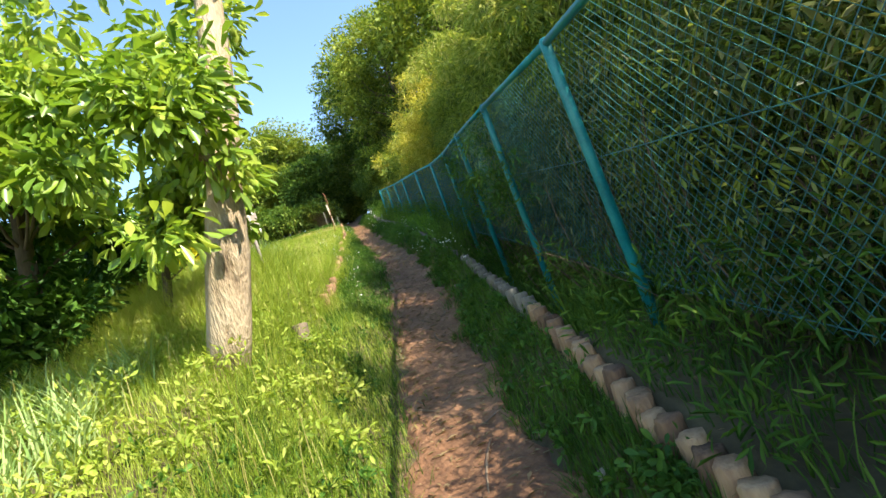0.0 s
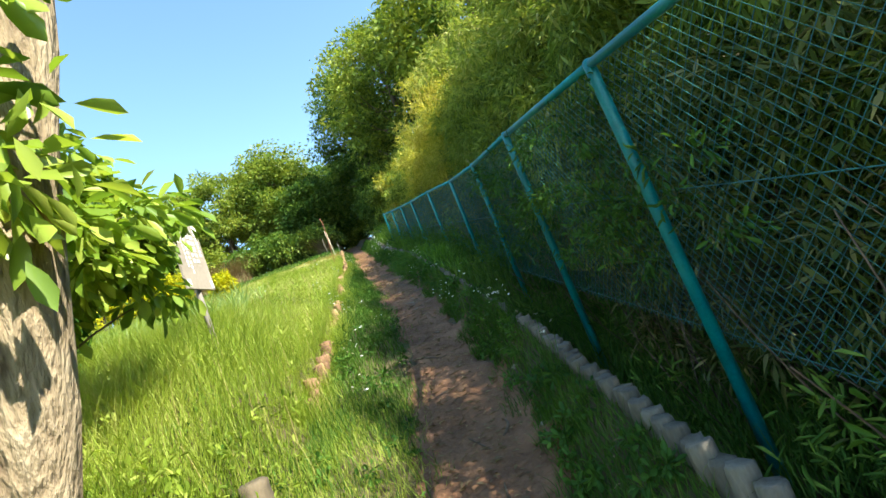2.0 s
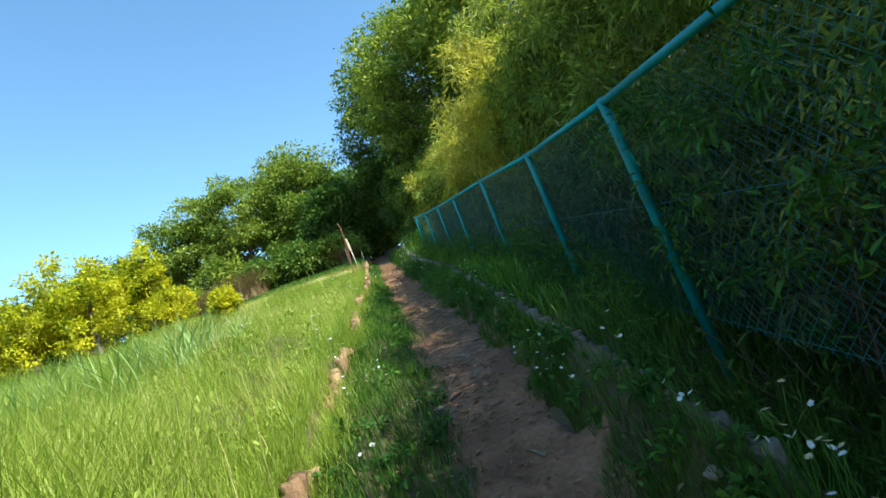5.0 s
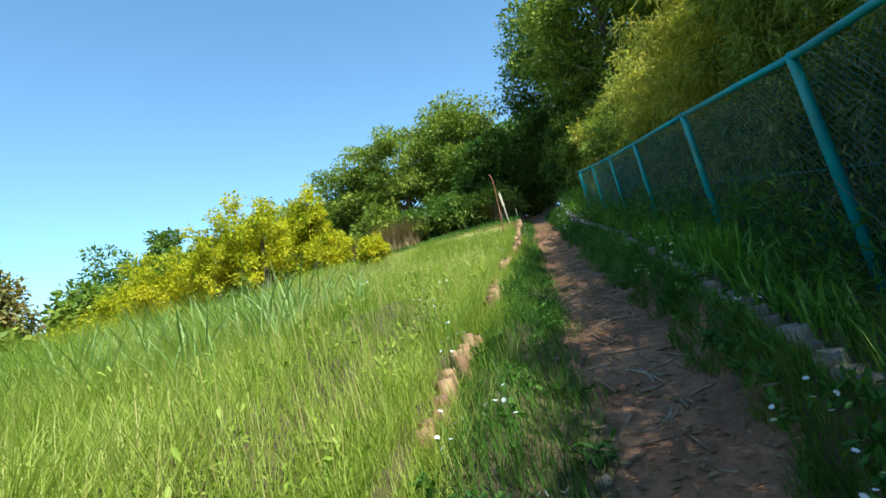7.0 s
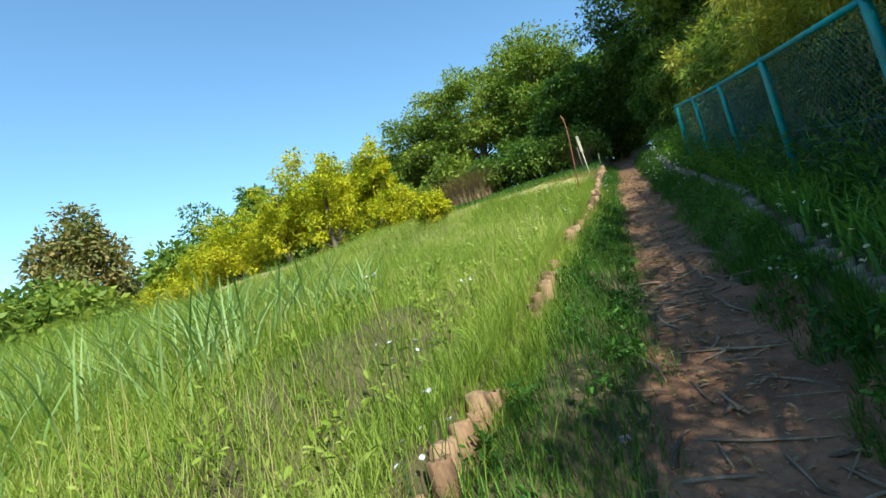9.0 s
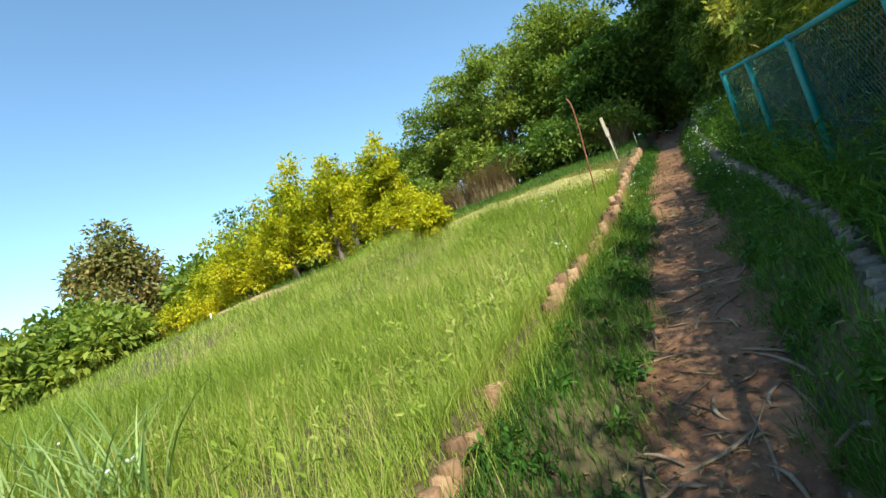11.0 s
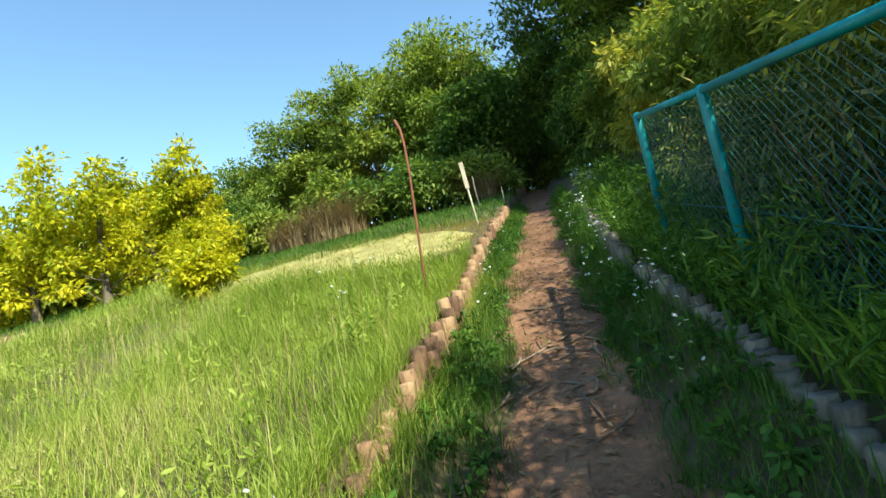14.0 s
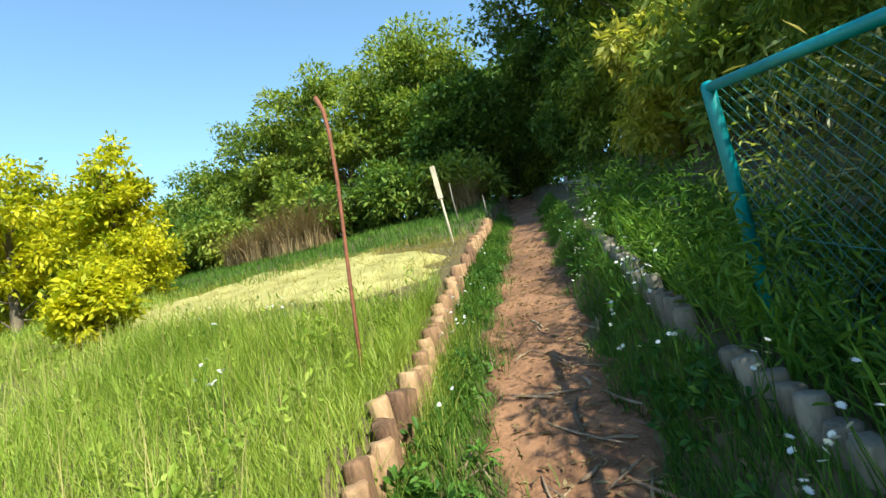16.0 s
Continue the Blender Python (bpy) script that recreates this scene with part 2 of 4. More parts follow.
def leaf_arrays(pos, axis, nrm, length, width, broad=False):
    """Leaves: four or six vertices each, folded along the midrib."""
    axis = unit(axis)
    side = unit(np.cross(axis, nrm))
    up = np.cross(side, axis)
    L, W = length[:, None], width[:, None]
    n = len(pos)
    if broad:
        tip = pos + axis * L - up * L * 0.12
        v = np.stack([pos, pos + axis * L * 0.38 + side * W * 0.42 + up * W * 0.16, pos + axis * L * 0.72 + side * W * 0.5 + up * W * 0.12,
                      tip, pos + axis * L * 0.72 - side * W * 0.5 + up * W * 0.12, pos + axis * L * 0.38 - side * W * 0.42 + up * W * 0.16], 1)
        b = np.arange(n)[:, None] * 6
        f = np.concatenate([b + [0, 1, 2, 3], b + [0, 3, 4, 5]], 0)
    else:
        v = np.stack([pos, pos + axis * L * 0.45 + side * W * 0.5 + up * W * 0.15, pos + axis * L - up * L * 0.1,
                      pos + axis * L * 0.45 - side * W * 0.5 + up * W * 0.15], 1)
        f = np.arange(n)[:, None] * 4 + [0, 1, 2, 3]
    return v.reshape(-1, 3), f


def cluster_leaves(rg, centres, radii, per, leaf, slim, flat=0.75, droop=0.3, broad=False, shell=0.5):
    """Leaves round cluster centres, thick at the outside, so that gaps stay between the clusters."""
    n = len(centres) * per
    k = np.repeat(np.arange(len(centres)), per)
    u = unit(rg.normal(size=(n, 3)))
    rad = (shell + (1 - shell) * rg.random(n)) * (0.8 + 0.5 * rg.random(n))
    off = u * rad[:, None] * radii[k][:, None] * np.array([1, 1, flat])
    axis = u + rg.normal(size=(n, 3)) * 0.55 - np.array([0, 0, droop])
    nrm = unit(rg.normal(size=(n, 3)) * 0.55 + u * 0.5 + np.array([0, 0, 0.75]))
    size = leaf * (0.65 + 0.7 * rg.random(n))
    return leaf_arrays(centres[k] + off, axis, nrm, size, size * slim, broad)


def bent(rg, a, b, sag, n=5):
    a, b = np.asarray(a, float), np.asarray(b, float)
    t = np.linspace(0, 1, n)[:, None]
    mid = rg.normal(size=3) * sag * np.linalg.norm(b - a)
    return a + (b - a) * t + mid * np.sin(t * np.pi)


def plant_tree(name, at, label, category, trunk_top, trunk_r, clusters, radii, per, leaf, slim, mat, bark, seed, group="", flat=0.75,
               broad=False, droop=0.3, lean=(0, 0), limbs=14, shell=0.5, trunk_mesh=True):
    """Tree or shrub > trunk (with its limbs), crown. clusters: offsets of the leaf clumps from the base."""
    rg = np.random.default_rng(seed)
    t = thing(name, pose(*at), label, category, group)
    c = np.asarray(clusters, float)
    top = np.array([lean[0], lean[1], trunk_top])
    if trunk_mesh:
        line = bent(rg, (0, 0, -0.3), top, 0.02, 9)
        tb = [tube(line, trunk_r * np.linspace(1.15, 0.55, 9), 10, wob=0.05, seed=seed)]
        pick = rg.choice(len(c), min(limbs, len(c)), replace=False)
        for q in pick:
            low = np.nonzero(line[:, 2] < max(c[q][2] - 0.12 * trunk_top, 0.15 * trunk_top))[0]
            s = line[int(low[-1]) if rg.random() < 0.6 else int(rg.integers(len(low) // 2, len(low)))]
            tb.append(tube(bent(rg, s, c[q], 0.08), np.linspace(trunk_r * 0.24, trunk_r * 0.05, 5), 5, seed=seed + int(q)))
        part("trunk" if trunk_r > 0.05 else "stem", tubes_mesh(name + "_trunk", tb, bark), t)
    v, f = cluster_leaves(rg, c, np.asarray(radii, float), per, leaf, slim, flat, droop, broad, shell)
    part("crown", np_mesh(name + "_crown", v, f, mat), t)
    return t


def dome(rg, n, rx, ry, rz, z0, hollow=0.55, low=-0.5):
    """n cluster centres through the outer part of an uneven dome."""
    u = unit(rg.normal(size=(n * 3, 3)))
    u = u[u[:, 2] > low][:n]
    r = hollow + (1 - hollow) * rg.random((len(u), 1))
    r *= 0.85 + 0.3 * rg.random((len(u), 1))
    return u * r * np.array([rx, ry, rz]) + np.array([0, 0, z0])


def blades(rg, x, y, z, height, width, lean=0.35, side=None, seg=3):
    """Curved grass blades standing at x, y, z."""
    n = len(x)
    a = rg.random(n) * 2 * np.pi
    face = np.stack([np.cos(a), np.sin(a), np.zeros(n)], 1)
    way = np.stack([-np.sin(a), np.cos(a), np.zeros(n)], 1)
    bend = (lean * (0.25 + rg.random(n)))[:, None]
    root = np.stack([x, y, z - 0.03], 1)
    h, w = height[:, None], width[:, None]
    up = np.array([0, 0, 1.0])
    ring = []
    for k in range(seg):
        t = k / seg
        c = root + up * h * (t - 0.25 * bend * t * t) + way * h * bend * t * t
        ww = w * (1 - t * 0.55) * 0.5
        ring += [c - face * ww, c + face * ww]
    tip = root + up * h * (1 - 0.25 * bend) + way * h * bend
    v = np.stack(ring + [tip], 1)
    m = 2 * seg + 1
    b = np.arange(n)[:, None] * m
    f = [b + [2 * k, 2 * k + 1, 2 * k + 3, 2 * k + 2] for k in range(seg - 1)]
    f.append(b + [2 * seg - 2, 2 * seg - 1, 2 * seg, 2 * seg])
    quads = np.concatenate(f[:-1], 0) if seg > 1 else np.zeros((0, 4), int)
    return v.reshape(-1, 3), quads, f[-1][:, :3]


def mixed_mesh(name, v, quads, tris, mat):
    me = bpy.data.meshes.new(name)
    me.vertices.add(len(v))
    me.vertices.foreach_set("co", np.asarray(v, np.float32).ravel())
    loops = np.concatenate([quads.ravel(), tris.ravel()]).astype(np.int32)
    me.loops.add(len(loops))
    me.loops.foreach_set("vertex_index", loops)
    me.polygons.add(len(quads) + len(tris))
    starts = np.concatenate([np.arange(len(quads)) * 4, len(quads) * 4 + np.arange(len(tris)) * 3]).astype(np.int32)
    me.polygons.foreach_set("loop_start", starts)
    me.update(calc_edges=True)
    me.materials.append(mat)
    return me


# ---- the lie of the land ----
RISE_Y = (-60, -3, -0.7, 2, 4, 5.7, 9.3, 12, 16.2, 18.5, 20.8, 23.5, 30, 40, 70, 600)
RISE_Z = (-13, -1.85, -1.32, -0.75, -0.27, 0.14, 1.2, 1.9, 2.87, 3.53, 4.25, 4.97, 6.55, 8.9, 13, 13)
MID_Y = (-60, -3, 2, 4, 6, 9, 12, 16, 19, 21, 24, 30, 40, 600)
MID_X = (0.3, 0.35, 0.42, 0.52, 0.72, 0.92, 0.88, 0.75, 0.65, 0.55, 0.5, 0.35, 0.0, 0.0)


def rise(y):
    return np.interp(y, RISE_Y, RISE_Z)


def mid(y):
    return np.interp(y, MID_Y, MID_X)


def waves(x, y):
    return (0.035 * np.sin(1.7 * x + 0.6 * y) * np.cos(0.9 * y - 0.4 * x) + 0.02 * np.sin(3.9 * x - 2.3 * y + 1) + 0.012 * np.sin(7.1 * y + 5.3 * x))


def smooth(a, b, v):
    t = np.clip((v - a) / (b - a), 0, 1)
    return t * t * (3 - 2 * t)


def log_right(y):
    return np.interp(y, (-5, 0.7, 1.5, 2, 2.9, 4.1, 5, 5.9, 9, 13.2, 15.2, 15.7, 17.5, 18, 18.6, 19.3, 21, 24, 40), (0.95, 1.05, 1.10, 1.18, 1.30, 1.38, 1.44, 1.52, 1.5, 1.55, 1.74, 1.72, 1.60, 1.51, 1.41, 1.33, 1.26, 1.25, 1.1))


def log_left(y):
    return np.interp(y, (-5, 6, 7, 8.4, 11, 13, 15.6, 17.6, 18.2, 19, 20, 22.7, 27, 40), (-0.75, -0.52, -0.45, -0.34, -0.24, -0.25, -0.31, -0.17, -0.14, -0.14, -0.17, -0.26, -0.3, -0.4))


def land(x, y):
    """Height of the ground."""
    x, y = np.asarray(x, float), np.asarray(y, float)
    e = x - mid(y)
    z = rise(y) + waves(x, y) * (0.3 + 0.7 * smooth(0.3, 0.8, np.abs(e)))
    z = z + 0.05 * smooth(0.25, 0.55, np.abs(e))
    lr, ll = log_right(y) + 0.045, log_left(y) - 0.045
    z = z + (0.24 + 0.10 * smooth(15.5, 17, y) + 0.15 * smooth(4.5, 6.5, y) * smooth(16.5, 15.5, y)) * smooth(0.0, 1.0, (e - 0.36) / (lr - mid(y) - 0.44)) * smooth(lr + 0.02, lr, x) + (0.34 - 0.16 * smooth(3, 4.5, y) * smooth(11, 9, y)) * smooth(lr, lr + 0.03, x)
    soft = 0.03 + 0.5 * smooth(7.0, 5.0, y)
    z = z + 0.20 * smooth(-0.45, -0.95, e) * smooth(ll - soft, ll, x) + 0.40 * smooth(ll, ll - soft, x)
    z = z + 0.30 * smooth(-0.55, -1.3, x) * smooth(3.5, 5.5, y) * smooth(15, 10.5, y)
    z = z - 0.42 * smooth(lr, lr + 0.03, x) * smooth(lr + 1.7, lr + 0.9, x) * smooth(2.3, 3.4, y) * smooth(9.0, 7.2, y)
    z = z + 0.28 * smooth(-0.35, -0.85, x) * smooth(0.8, 3.2, y) * smooth(8.5, 6.5, y)
    z = z + 0.42 * np.clip(x - 2.6, 0, 16) - 0.16 * np.clip(-14 - x, 0, 60)
    return z


def land_z(x, y):
    return float(land(np.array([x]), np.array([y]))[0])


SOIL = rough_material("grassy_soil", [(0.15, (0.035, 0.026, 0.014)), (0.45, (0.075, 0.058, 0.026)), (0.8, (0.13, 0.10, 0.048))], 2.0, 22, 0.95, 0.9)
DIRT = rough_material("red_brown_path_earth", [(0.1, (0.06, 0.027, 0.015)), (0.45, (0.16, 0.075, 0.038)), (0.8, (0.30, 0.155, 0.085))], 2.2, 26, 0.95, 1.0, dist=0.04)
STRAW_SOIL = rough_material("mown_straw_ground", [(0.15, (0.17, 0.16, 0.045)), (0.5, (0.34, 0.30, 0.10)), (0.85, (0.50, 0.44, 0.19))], 2.5, 30, 0.95, 0.9)
EARTH = rough_material("bare_tan_earth", [(0.15, (0.26, 0.15, 0.08)), (0.5, (0.42, 0.26, 0.14)), (0.85, (0.55, 0.37, 0.22))], 2.0, 24, 0.95, 0.7)


def grid_mesh(name, xs, ys, zf, mat):
    X, Y = np.meshgrid(xs, ys, indexing="xy")
    v = np.stack([X.ravel(), Y.ravel(), zf(X.ravel(), Y.ravel())], 1)
    nx, ny = len(xs), len(ys)
    i, j = np.meshgrid(np.arange(nx - 1), np.arange(ny - 1), indexing="xy")
    a = (j * nx + i).ravel()
    return np_mesh(name, v, np.stack([a, a + 1, a + nx + 1, a + nx], 1), mat, True)


xs = np.concatenate([[-900, -500, -300, -200, -140, -100, -75, -60, -48, -38, -30], np.arange(-25, -4, 0.7), np.arange(-4, -1.2, 0.2), np.arange(-1.2, 1.45, 0.05),
                     [1.452, 1.466], np.arange(1.5, 3, 0.1), np.arange(3, 20, 1.0), [25, 40, 70, 120, 250, 500, 900]])
xs = np.unique(np.sort(np.concatenate([xs, [-0.275, -0.265]])))
ys = np.concatenate([[-900, -500, -250, -120, -60, -35, -20, -12], np.arange(-8, -3, 0.5), np.arange(-3, 30, 0.16), np.arange(30, 60, 1.0), [65, 75, 90, 120, 200, 400, 900]])
tagged(new("ground", grid_mesh("ground", xs, ys, land, SOIL)), "sloping hillside ground of soil under grass", "ground", kind="structure")

# the trodden path: a ragged strip of bare earth on the ground
py = np.arange(-8, 41, 0.12)
pu = np.linspace(-1, 1, 25)
U, Yp = np.meshgrid(pu, py)
half_l = 0.45 + 0.05 * np.sin(Yp * 2.3 + 0.7) + 0.035 * np.sin(Yp * 16.7) + 0.07 * np.sin(Yp * 1.3) + 0.05 * np.sin(Yp * 3.7 + 1) + 0.03 * np.sin(Yp * 9)
half_r = 0.48 + 0.04 * np.sin(Yp * 2.7) + 0.035 * np.sin(Yp * 15.1 + 2) + 0.06 * np.sin(Yp * 1.1 + 2) + 0.05 * np.sin(Yp * 4.3) + 0.03 * np.sin(Yp * 8 + 1)
Xp = mid(Yp) + np.where(U < 0, U * half_l, U * half_r)
lift = 0.042 - 0.09 * smooth(0.75, 1.0, np.abs(U))
rut = 0.010 * np.sin(Xp * 23 + Yp * 5) * np.sin(Yp * 11 - Xp * 7) + 0.008 * np.sin(Yp * 19 + Xp * 31)
pv = np.stack([Xp.ravel(), Yp.ravel(), (land(Xp.ravel(), Yp.ravel()).reshape(Xp.shape) + lift + rut).ravel()], 1)
a = (np.arange(len(py) - 1)[:, None] * 25 + np.arange(24)[None]).ravel()
tagged(new("path", np_mesh("path", pv, np.stack([a, a + 1, a + 26, a + 25], 1), DIRT, True)), "narrow trodden footpath of red-brown bare earth", "path", kind="structure")


# ---- chain-link fence ----
FENCE = [(1.30, -2.0), (1.45, 0.0), (1.62, 2.0), (1.80, 4.0), (1.96, 5.94), (2.156, 7.98), (2.25, 9.96), (2.19, 12.05), (2.05, 13.97), (2.0, 16.02), (1.87, 17.75), (1.69, 18.9)]
FENCE_TOP = [0.65, 1.04, 1.44, 1.90, 2.32, 2.74, 3.17, 3.68, 4.10, 4.58, 4.99, 5.26]
fence = thing("chain_link_fence", pose(1.8, 4.0, 0), "teal painted steel chain-link fence along the path", "fence")
for k, ((fx, fy), ft) in enumerate(zip(FENCE, FENCE_TOP)):
    g = land_z(fx, fy) - 0.25
    post = tube([(0, 0, g), (0, 0, ft - 0.06), (0, 0, ft + 0.015), (0, 0, ft + 0.03)], [0.033, 0.033, 0.033, 0.022], 12)
    part("post", tubes_mesh("fence_post", [(post[0] + np.array([fx - 1.8, fy - 4.0, 0]), post[1], post[2])], FENCE_PAINT), fence)
for k in range(len(FENCE) - 1):
    (x0, y0), (x1, y1) = FENCE[k], FENCE[k + 1]
    o = np.array([1.8, 4.0, 0])
    p0, p1 = np.array([x0, y0, FENCE_TOP[k]]) - o, np.array([x1, y1, FENCE_TOP[k + 1]]) - o
    part("top_rail", tubes_mesh("fence_rail", [tube([p0, p1], [0.025, 0.025], 10)], FENCE_PAINT), fence)
    # woven wires: two families of slanting strands
    H, L = 1.52, float(np.linalg.norm((p1 - p0)[:2]))
    strands, step = [], 0.071
    n = int((L + H) / step) + 1
    for fam in (0, 1):
        for q in range(n):
            s = q * step
            a0, h0 = (s, 0.0) if s < L else (L, s - L)
            a1, h1 = (s - H, H) if s - H > 0 else (0.0, s)
            if fam:
                a0, a1 = L - a0, L - a1
            if abs(h1 - h0) < 0.02:
                continue
            def at_(aa, hh):
                b = p0 + (p1 - p0) * (aa / L)
                return b - np.array([0, 0, hh + 0.01]) + np.array([0.004 * (1 if fam else -1) + 0.04, 0, 0])
            strands.append(tube([at_(a0, h0), at_(a1, h1)], [0.0019, 0.0019], 3, caps=False))
    part("wire_mesh", tubes_mesh("fence_wire", strands, FENCE_WIRE, False), fence, "teal woven diamond wire mesh")
    for hh in (0.75, 1.5):
        d = np.array([0.04, 0, -hh])
        part("tension_wire", tubes_mesh("fence_line_wire", [tube([p0 + d, p1 + d], [0.0026, 0.0026], 4, caps=False)], FENCE_WIRE), fence)


# ---- log edging ----
def log_mesh(seed, mat):
    rg = np.random.default_rng(seed)
    r = 0.058
    v, q, t = tube([(0, 0, -0.45), (0.002, 0, 0), (0, 0.003, 0.20), (0, 0, 0.245), (0, 0, 0.255)], [r, r, r * 0.99, r * 0.94, r * 0.8], 10, wob=0.05, seed=seed)
    v[:, 2] += np.where(v[:, 2] > 0.1, rg.normal(size=len(v)) * 0.004, 0)
    return tubes_mesh("edging_log", [(v, q, t)], mat)


rg = np.random.default_rng(5)
greys, tans = [log_mesh(k, LOG_GREY) for k in range(6)], [log_mesh(20 + k, LOG_TAN) for k in range(6)]
row_r = thing("log_edging", pose(1.42, 0, 0), "weathered round wooden logs set upright beside the path under the fence", "edging", "log edgings of the path")
y = -1.6
while y < 21.6:
    x = float(log_right(y)) + rg.normal() * 0.006
    gone = (0.3 < y % 6.1 < 0.7) and y > 1
    if not gone:
        ob = new("log", (tans if y < 3.2 else greys)[int(rg.integers(6))])
        ob.parent = row_r
        ob.matrix_local = pose(x - 1.42, y, float(rise(y)) + 0.19 + 0.07 * float(smooth(17.2, 18.6, y)) + rg.normal() * 0.014, rg.normal() * 3, rg.normal() * 3, rg.random() * 360)
    y += 0.098 + rg.random() * 0.008
row_l = thing("log_edging", pose(-0.2, 0, 0), "sunlit weathered wooden logs set upright along the meadow's edge", "edging", "log edgings of the path")
y = 6.4
while y < 27:
    x = float(log_left(y)) + rg.normal() * 0.012
    sunk = -0.05 * (math.sin(y * 2.3 + 0.4) > 0.1) - 0.02 * (y < 17) - 0.05 * (y > 20) + 0.03 * math.sin(y * 5.1)
    if rg.random() > 0.05 and (y > 16.6 or math.sin(y * 2.3 + 0.4) < 0.45):
        ob = new("log", tans[int(rg.integers(6))])
        ob.parent = row_l
        ob.matrix_local = pose(x + 0.2, y, float(rise(y)) + 0.20 + sunk + rg.normal() * 0.026, rg.normal() * 3, rg.normal() * 3, rg.random() * 360)
    y += 0.09 + rg.random() * 0.008


# ---- trees and shrubs ----
def vegetation():
    rg = np.random.default_rng(11)
    # near tree with the pale trunk
    c = np.array([(0.62, -1.0, 1.75), (0.4, -1.05, 1.6), (0.75, -0.8, 2.0), (0.3, -0.8, 1.95), (-0.2, -0.9, 1.9), (0.0, -0.7, 2.3),
                  (0.5, -0.2, 2.6), (-0.1, 0.1, 2.5), (0.9, 0.0, 2.9), (0.3, 0.4, 3.0), (-0.5, -0.5, 2.2), (-0.7, -0.9, 1.7), (-0.9, -0.5, 2.0), (-0.5, -1.2, 2.1), (-1.1, -1.0, 2.2), (-0.9, -0.2, 2.6),
                  (-0.4, -0.2, 3.1), (0.2, -0.6, 3.2), (0.8, 0.5, 3.5), (0.3, 0.0, 3.9), (-0.6, 0, 3.7), (-1.2, -0.6, 3.0), (-1.4, -0.9, 1.6), (-1.2, -0.6, 1.3), (0.46, -0.95, 1.75), (0.64, -0.75, 1.6), (0.28, -1.05, 1.9), (0.68, -0.55, 1.45), (0.55, -0.65, 2.4), (-0.2, -1.0, 1.5), (0.2, -0.85, 0.95), (-0.3, -0.85, 2.1)]) + np.array([-0.08, 0.1, -0.05])
    plant_tree("tree", (-1.10, 3.45, land_z(-1.10, 3.45)), "tree with pale ridged trunk and large fresh green leaves", "tree", 4.0, 0.15, c, np.full(len(c), 0.3), 125, 0.135, 0.36,
               BROADLEAF, BARK, 3, lean=(0.92, 0.0), broad=True, droop=0.5, shell=0.25, limbs=2)
    # second leafy tree behind it
    c = dome(rg, 60, 1.3, 1.3, 1.5, 2.1, 0.35)
    plant_tree("tree", (-2.9, 4.6, land_z(-2.9, 4.6)), "small broad-leaved tree with glossy leaves and dark limbs", "tree", 2.8, 0.09, c, np.full(len(c), 0.34), 75, 0.17, 0.40,
               BROADLEAF, BARK_DARK, 4, lean=(0.1, 0.2), broad=True, droop=0.4, shell=0.3, limbs=20)
    c = dome(rg, 70, 0.5, 0.6, 0.7, 1.15, 0.2) + np.array([0.83, -0.15, 0])
    plant_tree("tree", (-2.0, 4.9, land_z(-2.0, 4.9)), "young tree with drooping branches of fresh green leaves", "tree", 1.5, 0.05, c, np.full(len(c), 0.2), 55, 0.13, 0.4,
               BROADLEAF, BARK_DARK, 6, lean=(0.3, 0), broad=True, droop=0.9, shell=0.2, limbs=16)
    # bushes under the near trees, shade put into their leaf colour
    for k, (xx, yy, h) in enumerate([(-2.95, 4.5, 1.2), (-2.7, 6.4, 1.6), (-3.5, 5.2, 1.7), (-3.9, 7.2, 2.0)]):
        c = dome(rg, 45, 0.65, 0.65, h * 0.5, h * 0.5, 0.3, -0.8)
        plant_tree("shrub", (xx, yy, land_z(xx, yy)), "leafy bush under the trees, shade in its colour", "shrub", h * 0.7, 0.03, c, np.full(len(c), 0.24), 60, 0.12, 0.38,
                   SHADE_WEED, BARK_DARK, 16 + k, "bushes under the near trees", broad=True, shell=0.2, limbs=12)
    # leaning stem at the meadow's corner
    st = thing("tree", pose(-2.55, 2.6, land_z(-2.55, 2.6)), "leaning pale tree stem in the undergrowth", "tree")
    part("trunk", tubes_mesh("stem", [tube([(0.35, 0.2, -0.3), (0.2, 0.1, 0.4), (-0.1, 0, 1.1), (-0.45, 0, 2.0)], [0.085, 0.08, 0.075, 0.06], 10, wob=0.05)], BARK), st)
    c = dome(rg, 30, 0.8, 0.8, 0.7, 2.3, 0.3)
    v, f = cluster_leaves(rg, c + np.array([-0.5, 0, 0]), np.full(len(c), 0.33), 70, 0.16, 0.4, broad=True)
    part("crown", np_mesh("crown", v, f, BROADLEAF), st)

    # bamboo grass and shrubs behind the fence
    hedge = [(-3.5, 3.4, 2.9), (-1.2, 3.3, 3.0), (1.2, 3.55, 3.3), (3.4, 3.65, 3.5), (5.6, 3.85, 4.3), (7.8, 4.05, 4.6), (10.2, 4.15, 4.0), (12.6, 4.05, 4.5), (15.0, 3.95, 4.2), (17.4, 3.85, 3.0), (19.8, 3.95, 2.8)]
    for k, (yy, xx, h) in enumerate(hedge):
        gold = 14 < yy < 19
        c = dome(rg, 150, 1.3, 1.6, h * 0.64, h * 0.42, 0.35, -0.95) - np.array([0.02, 0, 0])
        c[:, 2] = np.maximum(c[:, 2], 0.1)
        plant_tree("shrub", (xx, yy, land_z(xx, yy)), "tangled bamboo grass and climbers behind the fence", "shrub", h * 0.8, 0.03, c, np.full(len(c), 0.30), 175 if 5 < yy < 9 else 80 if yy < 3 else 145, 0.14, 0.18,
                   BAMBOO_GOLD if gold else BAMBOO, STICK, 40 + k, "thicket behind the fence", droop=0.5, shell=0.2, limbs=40)
